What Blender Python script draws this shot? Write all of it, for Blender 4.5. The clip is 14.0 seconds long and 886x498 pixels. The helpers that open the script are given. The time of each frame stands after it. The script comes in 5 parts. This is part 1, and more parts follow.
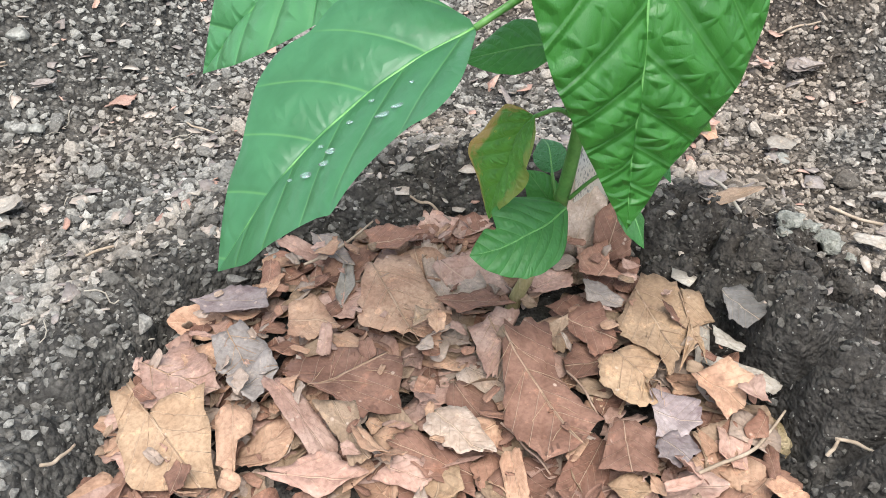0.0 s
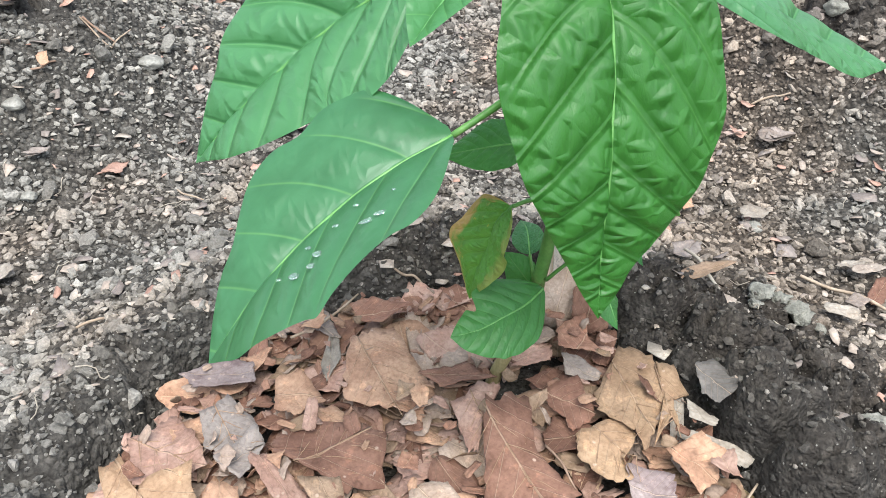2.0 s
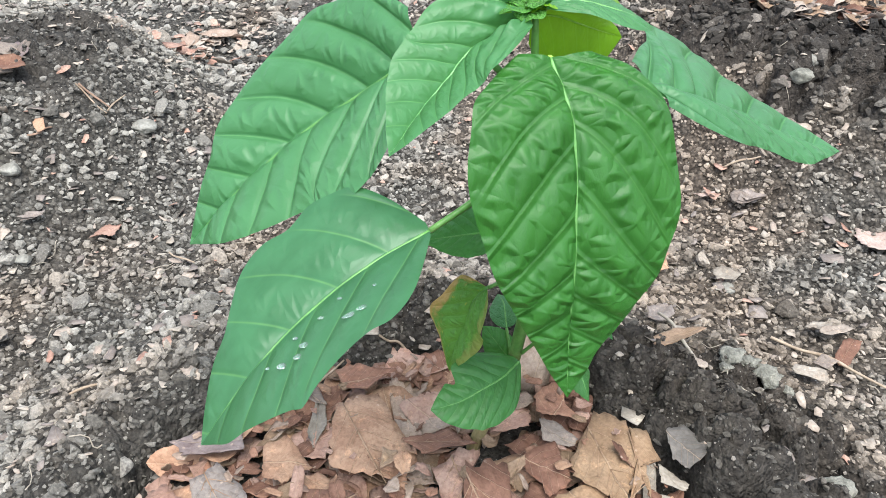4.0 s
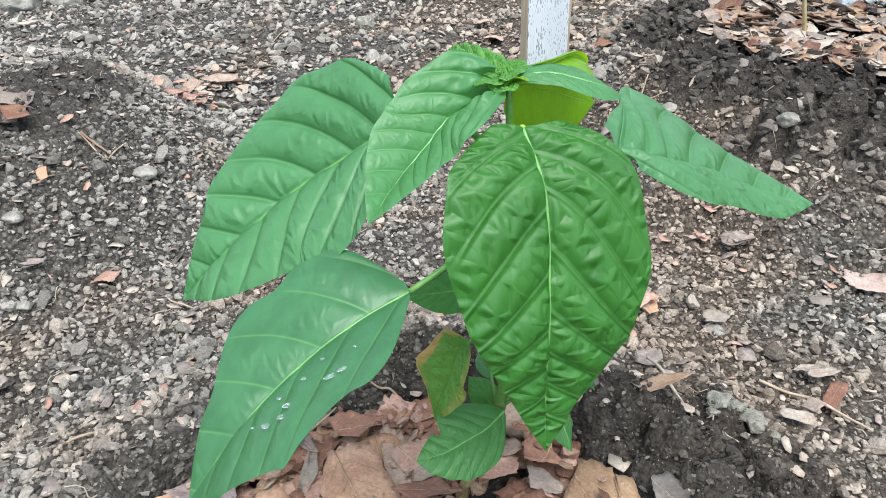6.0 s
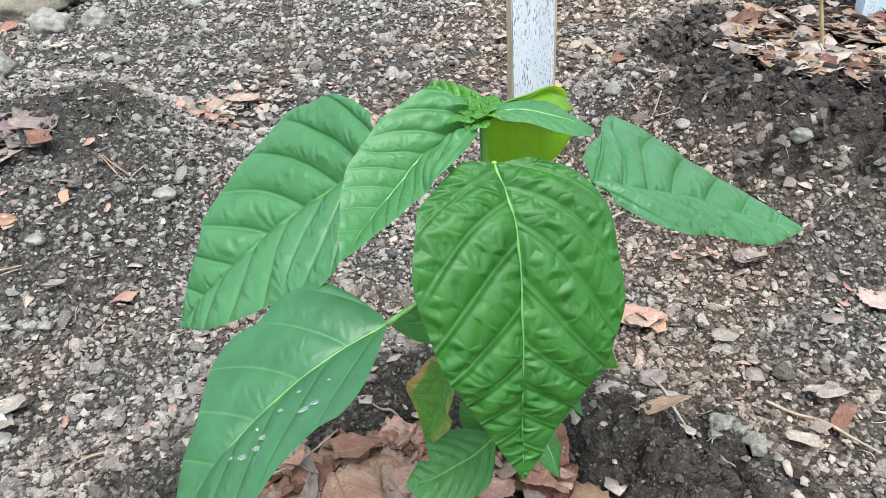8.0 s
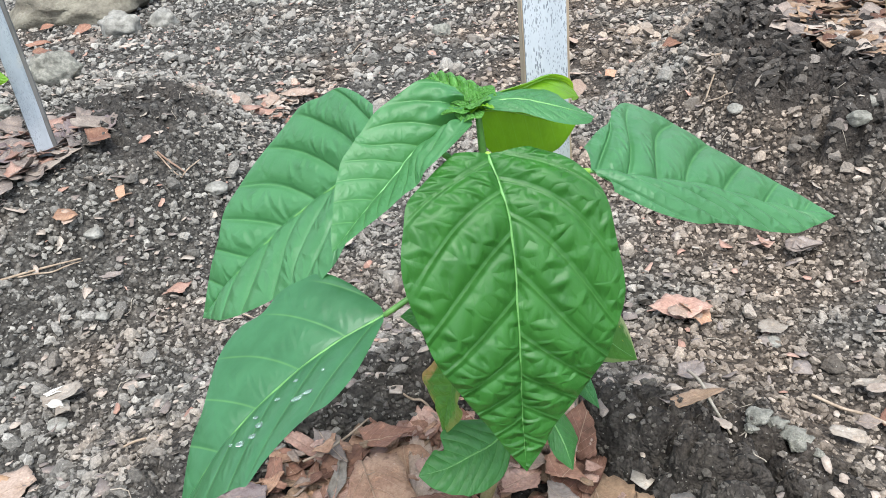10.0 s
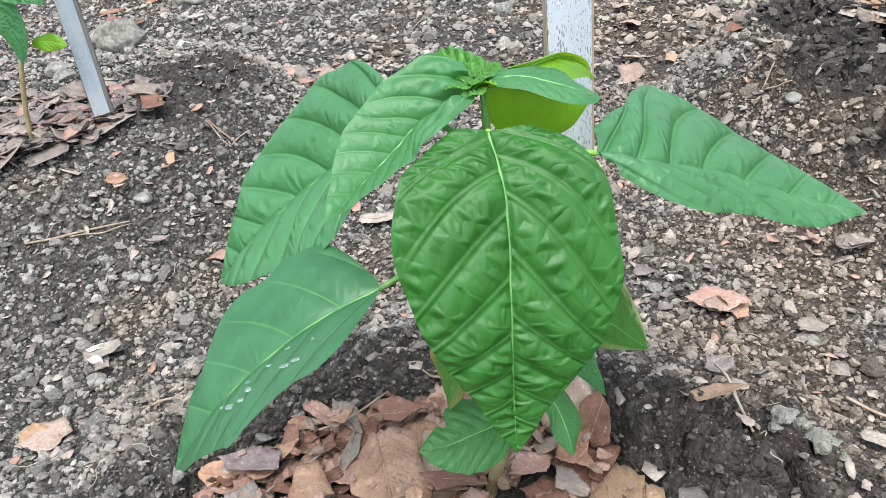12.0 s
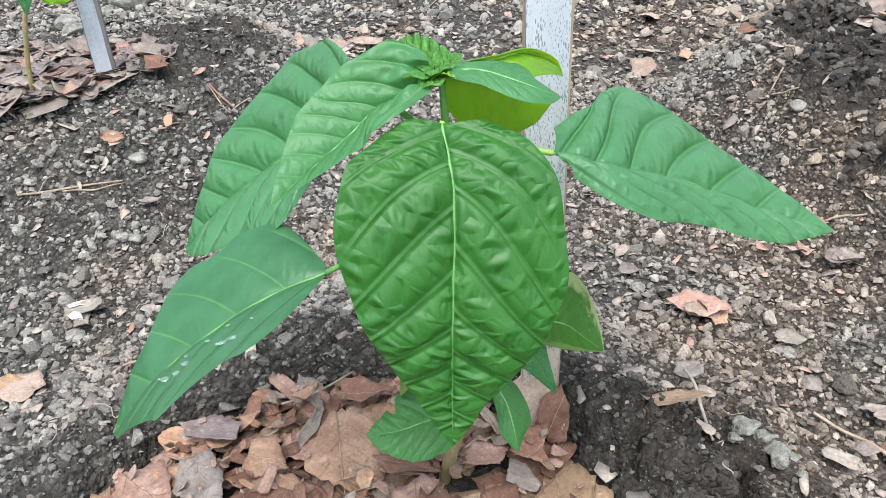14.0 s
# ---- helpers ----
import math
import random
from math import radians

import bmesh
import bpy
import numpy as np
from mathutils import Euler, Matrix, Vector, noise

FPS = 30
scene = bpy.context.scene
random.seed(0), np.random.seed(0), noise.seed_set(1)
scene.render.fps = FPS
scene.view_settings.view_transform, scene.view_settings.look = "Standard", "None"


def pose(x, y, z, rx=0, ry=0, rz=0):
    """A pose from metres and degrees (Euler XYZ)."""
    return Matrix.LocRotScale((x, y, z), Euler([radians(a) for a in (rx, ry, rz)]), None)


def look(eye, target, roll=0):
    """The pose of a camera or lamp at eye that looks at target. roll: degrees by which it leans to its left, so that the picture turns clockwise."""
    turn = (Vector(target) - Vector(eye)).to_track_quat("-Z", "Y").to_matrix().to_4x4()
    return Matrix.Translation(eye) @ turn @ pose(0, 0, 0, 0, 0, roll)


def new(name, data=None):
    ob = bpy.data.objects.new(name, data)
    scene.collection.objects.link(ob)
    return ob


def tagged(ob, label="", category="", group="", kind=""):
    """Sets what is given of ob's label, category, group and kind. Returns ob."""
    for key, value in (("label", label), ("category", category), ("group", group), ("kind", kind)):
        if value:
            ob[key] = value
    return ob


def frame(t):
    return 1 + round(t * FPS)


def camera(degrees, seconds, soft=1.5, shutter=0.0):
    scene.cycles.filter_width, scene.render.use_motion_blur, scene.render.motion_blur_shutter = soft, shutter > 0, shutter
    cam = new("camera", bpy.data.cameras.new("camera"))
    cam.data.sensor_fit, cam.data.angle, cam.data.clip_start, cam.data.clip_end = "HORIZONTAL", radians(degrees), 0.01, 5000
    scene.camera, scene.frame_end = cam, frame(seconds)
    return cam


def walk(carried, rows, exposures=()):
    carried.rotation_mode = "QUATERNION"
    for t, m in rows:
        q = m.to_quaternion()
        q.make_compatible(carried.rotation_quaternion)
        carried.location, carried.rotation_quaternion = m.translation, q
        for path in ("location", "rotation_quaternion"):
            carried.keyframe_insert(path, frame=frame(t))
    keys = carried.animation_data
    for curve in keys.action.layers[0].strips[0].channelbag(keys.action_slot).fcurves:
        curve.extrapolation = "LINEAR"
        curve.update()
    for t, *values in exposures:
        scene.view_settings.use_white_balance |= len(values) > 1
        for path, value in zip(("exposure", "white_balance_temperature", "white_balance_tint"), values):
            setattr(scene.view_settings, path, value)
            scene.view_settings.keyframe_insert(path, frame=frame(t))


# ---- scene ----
cam = camera(58.06, 14.0, soft=0.85)
EXPOSURES = [(0, 2.03, 6450, 6), (3, 2.05, 6450, 6), (6, 1.94, 6400, 6), (14, 1.90, 6350, 7)]
PATH = [
    (0, (0.0203, 0.0255, 0.3016), (0.0110, 0.7995, -0.3314), -2.54),
    (0.5, (0.0203, 0.0256, 0.3081), (0.0180, 0.8105, -0.3115), -2.11),
    (1, (0.0204, 0.0247, 0.3129), (0.0189, 0.8167, -0.2976), -2.17),
    (1.5, (0.0209, 0.0244, 0.3166), (0.0238, 0.8248, -0.2828), -1.83),
    (2, (0.0233, 0.0231, 0.3227), (0.0321, 0.8329, -0.2639), -1.79),
    (2.5, (0.0254, 0.0213, 0.3299), (0.0395, 0.8378, -0.2472), -1.70),
    (3, (0.0262, 0.0190, 0.3369), (0.0446, 0.8424, -0.2303), -1.59),
    (5.5, (0.0336, 0.0108, 0.3598), (0.0635, 0.8684, -0.1536), -1.27),
    (6, (0.0369, 0.0099, 0.3632), (0.0589, 0.8706, -0.1454), -1.88),
    (6.5, (0.0398, 0.0088, 0.3677), (0.0525, 0.8733, -0.1348), -2.16),
    (7, (0.0441, 0.0079, 0.3730), (0.0484, 0.8761, -0.1233), -2.66),
    (7.2, (0.0466, 0.0075, 0.3737), (0.0487, 0.8767, -0.1207), -2.67),
    (9.5, (0.0825, 0.0096, 0.3738), (-0.0029, 0.8706, -0.1277), -6.50),
    (10, (0.0876, 0.0084, 0.3719), (-0.0204, 0.8678, -0.1278), -6.92),
    (10.5, (0.0933, 0.0087, 0.3705), (-0.0387, 0.8627, -0.1328), -7.44),
    (11, (0.1030, 0.0074, 0.3698), (-0.0516, 0.8566, -0.1352), -7.55),
    (11.5, (0.1095, 0.0091, 0.3687), (-0.0634, 0.8524, -0.1403), -7.48),
    (12, (0.1121, 0.0118, 0.3673), (-0.0744, 0.8498, -0.1454), -6.86),
    (12.5, (0.1182, 0.0142, 0.3660), (-0.0765, 0.8470, -0.1522), -6.31),
    (13, (0.1249, 0.0158, 0.3657), (-0.0786, 0.8420, -0.1596), -5.29),
    (13.5, (0.1312, 0.0155, 0.3672), (-0.0685, 0.8396, -0.1628), -4.25),
    (14, (0.1359, 0.0201, 0.3688), (-0.0654, 0.8409, -0.1658), -3.16),
]
walk(cam, [(t, look(eye, target, roll)) for t, eye, target, roll in PATH], EXPOSURES)

# ---- light ----
world = bpy.data.worlds.new("sky")
scene.world = world
world.use_nodes = True
wn, wl = world.node_tree.nodes, world.node_tree.links
sky = wn.new("ShaderNodeTexSky")
sky.sky_type, sky.sun_disc = "NISHITA", False
sky.sun_elevation, sky.sun_rotation = radians(66), radians(169)
sky.air_density, sky.dust_density, sky.ozone_density = 1.0, 1.5, 1.0
pale = wn.new("ShaderNodeHueSaturation")
pale.inputs["Saturation"].default_value = 0.6
wl.new(sky.outputs[0], pale.inputs["Color"])
wl.new(pale.outputs[0], wn["Background"].inputs["Color"])
wn["Background"].inputs["Strength"].default_value = 0.098
sun = new("sun", bpy.data.lights.new("sun", "SUN"))
sun.data.energy, sun.data.angle, sun.data.color = 1.35, radians(42), (1.0, 0.98, 0.945)
sun.matrix_world = look((0.15, -0.75, 1.75), (0, 0, 0))


# ---- materials ----
class Nodes:
    """A short way to write a node material."""

    def __init__(self, name, rough=0.7, spec=0.3):
        self.mat = bpy.data.materials.new(name)
        self.mat.use_nodes = True
        self.tree = self.mat.node_tree
        self.out = self.tree.nodes["Material Output"]
        self.bsdf = self.tree.nodes["Principled BSDF"]
        self.bsdf.inputs["Roughness"].default_value = rough
        self.bsdf.inputs["Specular IOR Level"].default_value = spec

    def add(self, kind, **inputs):
        node = self.tree.nodes.new("ShaderNode" + kind)
        for key, value in inputs.items():
            self.put(node, key.replace("_", " "), value)
        return node

    def put(self, node, key, value):
        socket = node.inputs[int(key[1:])] if key[0] == "i" and key[1:].isdigit() else node.inputs[key]
        if isinstance(value, bpy.types.NodeSocket):
            self.tree.links.new(value, socket)
        else:
            socket.default_value = value

    def math(self, op, a, b=0.0, c=0.0):
        node = self.add("Math")
        node.operation = op
        for i, v in enumerate((a, b, c)):
            self.put(node, f"i{i}", v)
        return node.outputs[0]

    def step(self, value, lo, hi, a=0.0, b=1.0):
        node = self.add("MapRange", Value=value)
        node.interpolation_type = "SMOOTHSTEP"
        for key, v in (("From Min", lo), ("From Max", hi), ("To Min", a), ("To Max", b)):
            self.put(node, key, v)
        return node.outputs[0]

    def noise(self, scale, detail=3.0, where=None, rough=0.55):
        node = self.add("TexNoise", Scale=scale, Detail=detail, Roughness=rough)
        self.put(node, "Vector", where if where is not None else self.place())
        return node.outputs["Fac"]

    def voronoi(self, scale, where=None, feature="F1"):
        node = self.add("TexVoronoi", Scale=scale)
        node.feature = feature
        self.put(node, "Vector", where if where is not None else self.place())
        return node.outputs["Distance"]

    def place(self):
        return self.add("TexCoord").outputs["Object"]

    def mix(self, fac, a, b, kind="MIX"):
        node = self.add("Mix")
        node.data_type, node.blend_type = "RGBA", kind
        self.put(node, "i0", fac)
        for i, v in ((6, a), (7, b)):
            self.put(node, f"i{i}", (*v, 1) if isinstance(v, tuple) and len(v) == 3 else v)
        return node.outputs[2]

    def ramp(self, fac, *stops):
        node = self.add("ValToRGB", Fac=fac)
        el = node.color_ramp.elements
        while len(el) < len(stops):
            el.new(0.5)
        for e, (at, col) in zip(el, stops):
            e.position, e.color = at, (*col, 1)
        return node.outputs[0]

    def bump(self, height, strength=0.5, dist=0.001):
        node = self.add("Bump", Height=height, Strength=strength, Distance=dist)
        self.tree.links.new(node.outputs[0], self.bsdf.inputs["Normal"])
        return node.outputs[0]

    def colour(self, value):
        self.put(self.bsdf, "Base Color", value)
        return self.mat


def soil_material(name, islands):
    """Dry grey-brown soil, darker and browner where the attribute moist says that it was watered."""
    n = Nodes(name, 0.92, 0.15)
    place = n.add("NewGeometry").outputs["Position"]
    moist = n.add("Attribute")
    moist.attribute_name = "moist"
    patch = n.noise(6, 3, place)
    fine = n.noise(520, 4, place, 0.65)
    mid = n.noise(110, 4, place)
    if islands:
        pick = n.add("NewGeometry").outputs["Random Per Island"]
        dry = n.ramp(pick, (0.0, (0.125, 0.115, 0.102)), (0.35, (0.268, 0.249, 0.222)), (0.75, (0.40, 0.374, 0.333)), (0.95, (0.45, 0.418, 0.372)), (1.0, (0.58, 0.54, 0.48)))
        wet = n.ramp(pick, (0.0, (0.030, 0.027, 0.025)), (0.6, (0.058, 0.052, 0.047)), (0.95, (0.098, 0.088, 0.079)), (1.0, (0.327, 0.292, 0.26)))
    else:
        dry = n.ramp(mid, (0.25, (0.058, 0.053, 0.047)), (0.55, (0.128, 0.118, 0.105)), (0.8, (0.20, 0.186, 0.165)))
        wet = n.ramp(mid, (0.25, (0.028, 0.024, 0.022)), (0.55, (0.056, 0.049, 0.044)), (0.8, (0.100, 0.088, 0.079)))
    tone = n.mix(moist.outputs["Fac"], dry, wet)
    across = n.add("SeparateXYZ", Vector=place)
    patch = n.math("ADD", patch, n.math("ADD", 0.03, n.math("MULTIPLY", n.math("MULTIPLY", n.math("SINE", n.math("MULTIPLY", across.outputs[0], 2.4)), 0.15), n.step(n.math("ABSOLUTE", across.outputs[0]), 0.9, 1.5, 1.0, 0.0))))
    tone = n.mix(n.math("MULTIPLY", n.step(patch, 0.42, 0.72), n.math("SUBTRACT", 1.0, n.math("MULTIPLY", moist.outputs["Fac"], 0.85))), tone, n.mix(1.0, tone, (1.22, 1.04, 0.92), "MULTIPLY"))
    tone = n.mix(n.step(fine, 0.35, 0.65, 0.0, 0.7), tone, n.mix(1.0, tone, (0.50, 0.50, 0.50), "MULTIPLY"))
    speck = n.step(n.voronoi(330, place), 0.12, 0.2, 1.0, 0.0)
    keep = n.step(n.noise(190, 1, place), 0.54, 0.6)
    tone = n.mix(n.math("MULTIPLY", n.math("MULTIPLY", speck, keep), n.math("SUBTRACT", 1.0, n.math("MULTIPLY", moist.outputs["Fac"], 0.45))), tone, (0.40, 0.38, 0.345))
    height = n.math("ADD", fine, n.math("MULTIPLY", mid, 1.5))
    if not islands:
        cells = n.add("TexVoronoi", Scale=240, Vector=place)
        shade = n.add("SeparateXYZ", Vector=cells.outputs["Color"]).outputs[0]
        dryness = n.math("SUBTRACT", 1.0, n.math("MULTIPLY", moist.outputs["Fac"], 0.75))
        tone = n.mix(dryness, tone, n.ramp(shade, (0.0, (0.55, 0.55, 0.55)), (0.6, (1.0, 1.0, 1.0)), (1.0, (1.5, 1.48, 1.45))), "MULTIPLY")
        # Shade in the gaps between dry grains is put into the colour here.
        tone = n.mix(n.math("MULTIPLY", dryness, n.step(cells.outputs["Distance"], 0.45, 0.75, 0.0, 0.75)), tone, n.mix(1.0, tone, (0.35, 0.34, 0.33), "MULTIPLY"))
        height = n.math("SUBTRACT", height, n.math("MULTIPLY", n.math("MULTIPLY", dryness, cells.outputs["Distance"]), 2.6))
        grains = n.math("MULTIPLY", n.math("SUBTRACT", 0.6, n.voronoi(520, place)), moist.outputs["Fac"])
        height = n.math("ADD", height, n.math("MULTIPLY", grains, 0.7))
    n.bump(height, 1.0, 0.0022)
    return n.colour(tone)


def dry_leaf_material(name, a, b, dark, spots=0.5):
    """A dead leaf: ribs from its own coordinates, stains and pale specks."""
    n = Nodes(name, 0.75, 0.25)
    uv = n.add("UVMap").outputs[0]
    split = n.add("SeparateXYZ", Vector=uv)
    u, v = split.outputs[0], n.math("ABSOLUTE", n.math("SUBTRACT", split.outputs[1], 0.5))
    rib = n.step(v, 0.004, 0.016, 1.0, 0.0)
    q = n.math("PINGPONG", n.math("MULTIPLY", n.math("SUBTRACT", u, n.math("MULTIPLY", v, 0.8)), 6.0), 0.5)
    side = n.step(q, 0.008, 0.035, 1.0, 0.0)
    veins = n.math("MAXIMUM", rib, n.math("MULTIPLY", side, 0.75))
    place = n.place()
    who = n.add("ObjectInfo").outputs["Random"]
    shift = n.add("VectorMath")
    n.put(shift, "i0", place)
    n.tree.links.new(who, shift.inputs[1])
    where = shift.outputs[0]
    blot = n.noise(55, 4, where)
    fine = n.noise(500, 4, where)
    tone = n.mix(n.step(blot, 0.38, 0.62), a, b)
    tone = n.mix(n.step(n.noise(90, 3, where), 0.6, 0.72, 0.0, spots), tone, dark)
    tone = n.mix(n.math("MULTIPLY", n.step(fine, 0.35, 0.7), 0.5), tone, n.mix(1.0, tone, (0.55, 0.50, 0.47), "MULTIPLY"))
    worn = n.step(n.noise(150, 5, where, 0.7), 0.56, 0.66, 0.0, 0.5)
    tone = n.mix(worn, tone, n.mix(1.0, tone, (1.7, 1.6, 1.5), "MULTIPLY"))
    pale_spot = n.step(n.voronoi(130, where), 0.08, 0.16, 1.0, 0.0)
    tone = n.mix(n.math("MULTIPLY", pale_spot, n.step(n.noise(60, 1, where), 0.52, 0.6, 0.0, 0.55)), tone, (0.55, 0.42, 0.34))
    tone = n.mix(n.math("MULTIPLY", veins, 0.55), tone, n.mix(0.6, tone, (0.62, 0.45, 0.32)))
    gain = n.math("ADD", 0.8, n.math("MULTIPLY", who, 0.4))
    bright = n.add("HueSaturation", Color=tone, Value=gain)
    n.bump(n.math("ADD", n.math("MULTIPLY", veins, 1.2), n.math("ADD", fine, blot)), 0.7, 0.0008)
    return n.colour(bright.outputs[0])


def live_leaf_material(name, young, old, back, rough, edge=None, relief=1.0, vein_tone=0.4, veins=7.0):
    """A living blade: side veins in valleys, fine wrinkles, light passing through."""
    n = Nodes(name, rough, 0.55)
    uv = n.add("UVMap").outputs[0]
    split = n.add("SeparateXYZ", Vector=uv)
    side = n.math("SUBTRACT", split.outputs[1], 0.5)
    v = n.math("MULTIPLY", n.math("ABSOLUTE", side), 2.0)
    q = n.math("SUBTRACT", split.outputs[0], n.math("ADD", n.math("MULTIPLY", v, 0.20), n.math("MULTIPLY", n.math("MULTIPLY", v, v), 0.07)))
    q = n.math("ADD", n.math("MULTIPLY", q, veins), n.math("MULTIPLY", n.math("SIGN", side), 0.2))
    d = n.math("PINGPONG", q, 0.5)
    vein = n.math("MULTIPLY", n.step(d, 0.006, 0.030, 1.0, 0.0), n.step(v, 0.75, 1.0, 1.0, 0.0))
    along = n.math("ADD", n.math("MULTIPLY", split.outputs[0], 20.0), n.math("MULTIPLY", v, 1.0))
    band = n.add("CombineXYZ", X=along, Y=n.math("MULTIPLY", side, 7.5))
    crease = n.voronoi(1.0, band.outputs[0], "DISTANCE_TO_EDGE")
    wrinkle = n.math("MULTIPLY", n.step(crease, 0.0, 0.34), n.step(d, 0.0, 0.3, 0.25, 1.0))
    wrinkle = n.math("MULTIPLY", wrinkle, n.step(n.noise(11, 2, uv), 0.38, 0.62, 0.30, 0.85))
    groove = n.math("MULTIPLY", n.step(d, 0.0, 0.11, 1.0, 0.0), n.step(v, 0.8, 1.0, 1.0, 0.0))
    blot = n.noise(8, 4, uv)
    fine = n.noise(240, 3, uv)
    tone = n.mix(n.step(blot, 0.3, 0.7), old, young)
    tone = n.mix(n.math("MULTIPLY", vein, vein_tone), tone, n.mix(0.6, tone, (0.20, 0.46, 0.12)))
    tone = n.mix(n.math("MULTIPLY", fine, 0.2), tone, n.mix(1.0, tone, (0.7, 0.75, 0.7), "MULTIPLY"))
    if edge:
        rim = n.step(n.math("ADD", v, n.math("MULTIPLY", n.math("SUBTRACT", n.noise(7, 3, uv), 0.5), 0.9)), 0.66, 0.88)
        rim = n.math("MULTIPLY", rim, n.step(side, -0.15, 0.1, 0.35, 1.0))
        tone = n.mix(rim, tone, edge)
        spot = n.step(n.voronoi(16, uv), 0.12, 0.2, 1.0, 0.0)
        tone = n.mix(n.math("MULTIPLY", spot, n.step(n.noise(5, 1, uv), 0.55, 0.65)), tone, (0.45, 0.38, 0.06))
    n.colour(tone)
    height = n.math("SUBTRACT", n.math("ADD", n.math("MULTIPLY", wrinkle, 0.9), n.math("MULTIPLY", fine, 0.10)), n.math("MULTIPLY", groove, 0.42))
    normal = n.bump(height, min(0.8 * relief, 1.0), 0.0014 * max(relief, 1.0))
    through_leaf = n.add("BsdfTranslucent", Color=n.mix(0.6, tone, back), Normal=normal)
    both = n.add("MixShader", Fac=0.38)
    n.tree.links.new(n.bsdf.outputs[0], both.inputs[1])
    n.tree.links.new(through_leaf.outputs[0], both.inputs[2])
    n.tree.links.new(both.outputs[0], n.out.inputs["Surface"])
    return n.mat


def plain_material(name, a, b, scale, rough=0.6, spec=0.3, bump=0.4, dist=0.0006, stretch=None):
    """Two tones mixed by noise at two sizes, with relief."""
    n = Nodes(name, rough, spec)
    where = n.place()
    if stretch:
        m = n.add("Mapping", Vector=where)
        m.inputs["Scale"].default_value = stretch
        where = m.outputs[0]
    big, small = n.noise(scale, 4, where), n.noise(scale * 6, 3, where)
    tone = n.mix(n.step(big, 0.35, 0.65), a, b)
    tone = n.mix(n.math("MULTIPLY", n.step(small, 0.35, 0.7), 0.45), tone, n.mix(1.0, tone, (0.6, 0.58, 0.56), "MULTIPLY"))
    n.bump(n.math("ADD", big, small), bump, dist)
    return n.colour(tone)


def paint_material(name, low, high, dirt, flecks=0.7):
    """White paint on a lath, flecked with dark mould along the grain and muddy near the soil."""
    n = Nodes(name, 0.55, 0.35)
    where = n.place()
    m = n.add("Mapping", Vector=where)
    m.inputs["Scale"].default_value = (1.0, 1.0, 0.26)
    grain = n.noise(60, 4, m.outputs[0])
    fleck = n.step(n.voronoi(1000, m.outputs[0]), 0.26, 0.38, 1.0, 0.0)
    keep = n.step(n.noise(120, 2, m.outputs[0]), 0.44, 0.52)
    fleck = n.math("MULTIPLY", fleck, keep)
    small = n.math("MULTIPLY", n.step(n.voronoi(1700, m.outputs[0]), 0.22, 0.36, 1.0, 0.0), n.step(n.noise(200, 2, m.outputs[0]), 0.45, 0.53))
    tone = n.mix(n.step(grain, 0.35, 0.7), low, high)
    tone = n.mix(n.step(n.noise(38, 3, where), 0.60, 0.74, 0.0, 0.55), tone, (0.52, 0.49, 0.43))
    z = n.add("SeparateXYZ", Vector=where).outputs[2]
    mud = n.step(n.math("ADD", z, n.math("MULTIPLY", n.noise(50, 4, where), 0.09)), 0.185, 0.26, 1.0, 0.0)
    tone = n.mix(n.math("MULTIPLY", mud, dirt), tone, n.mix(grain, (0.36, 0.29, 0.22), (0.55, 0.47, 0.38)))
    tone = n.mix(n.math("MULTIPLY", n.math("MAXIMUM", fleck, small), flecks), tone, (0.09, 0.10, 0.12))
    n.bump(n.math("SUBTRACT", grain, fleck), 0.5, 0.0006)
    return n.colour(tone)


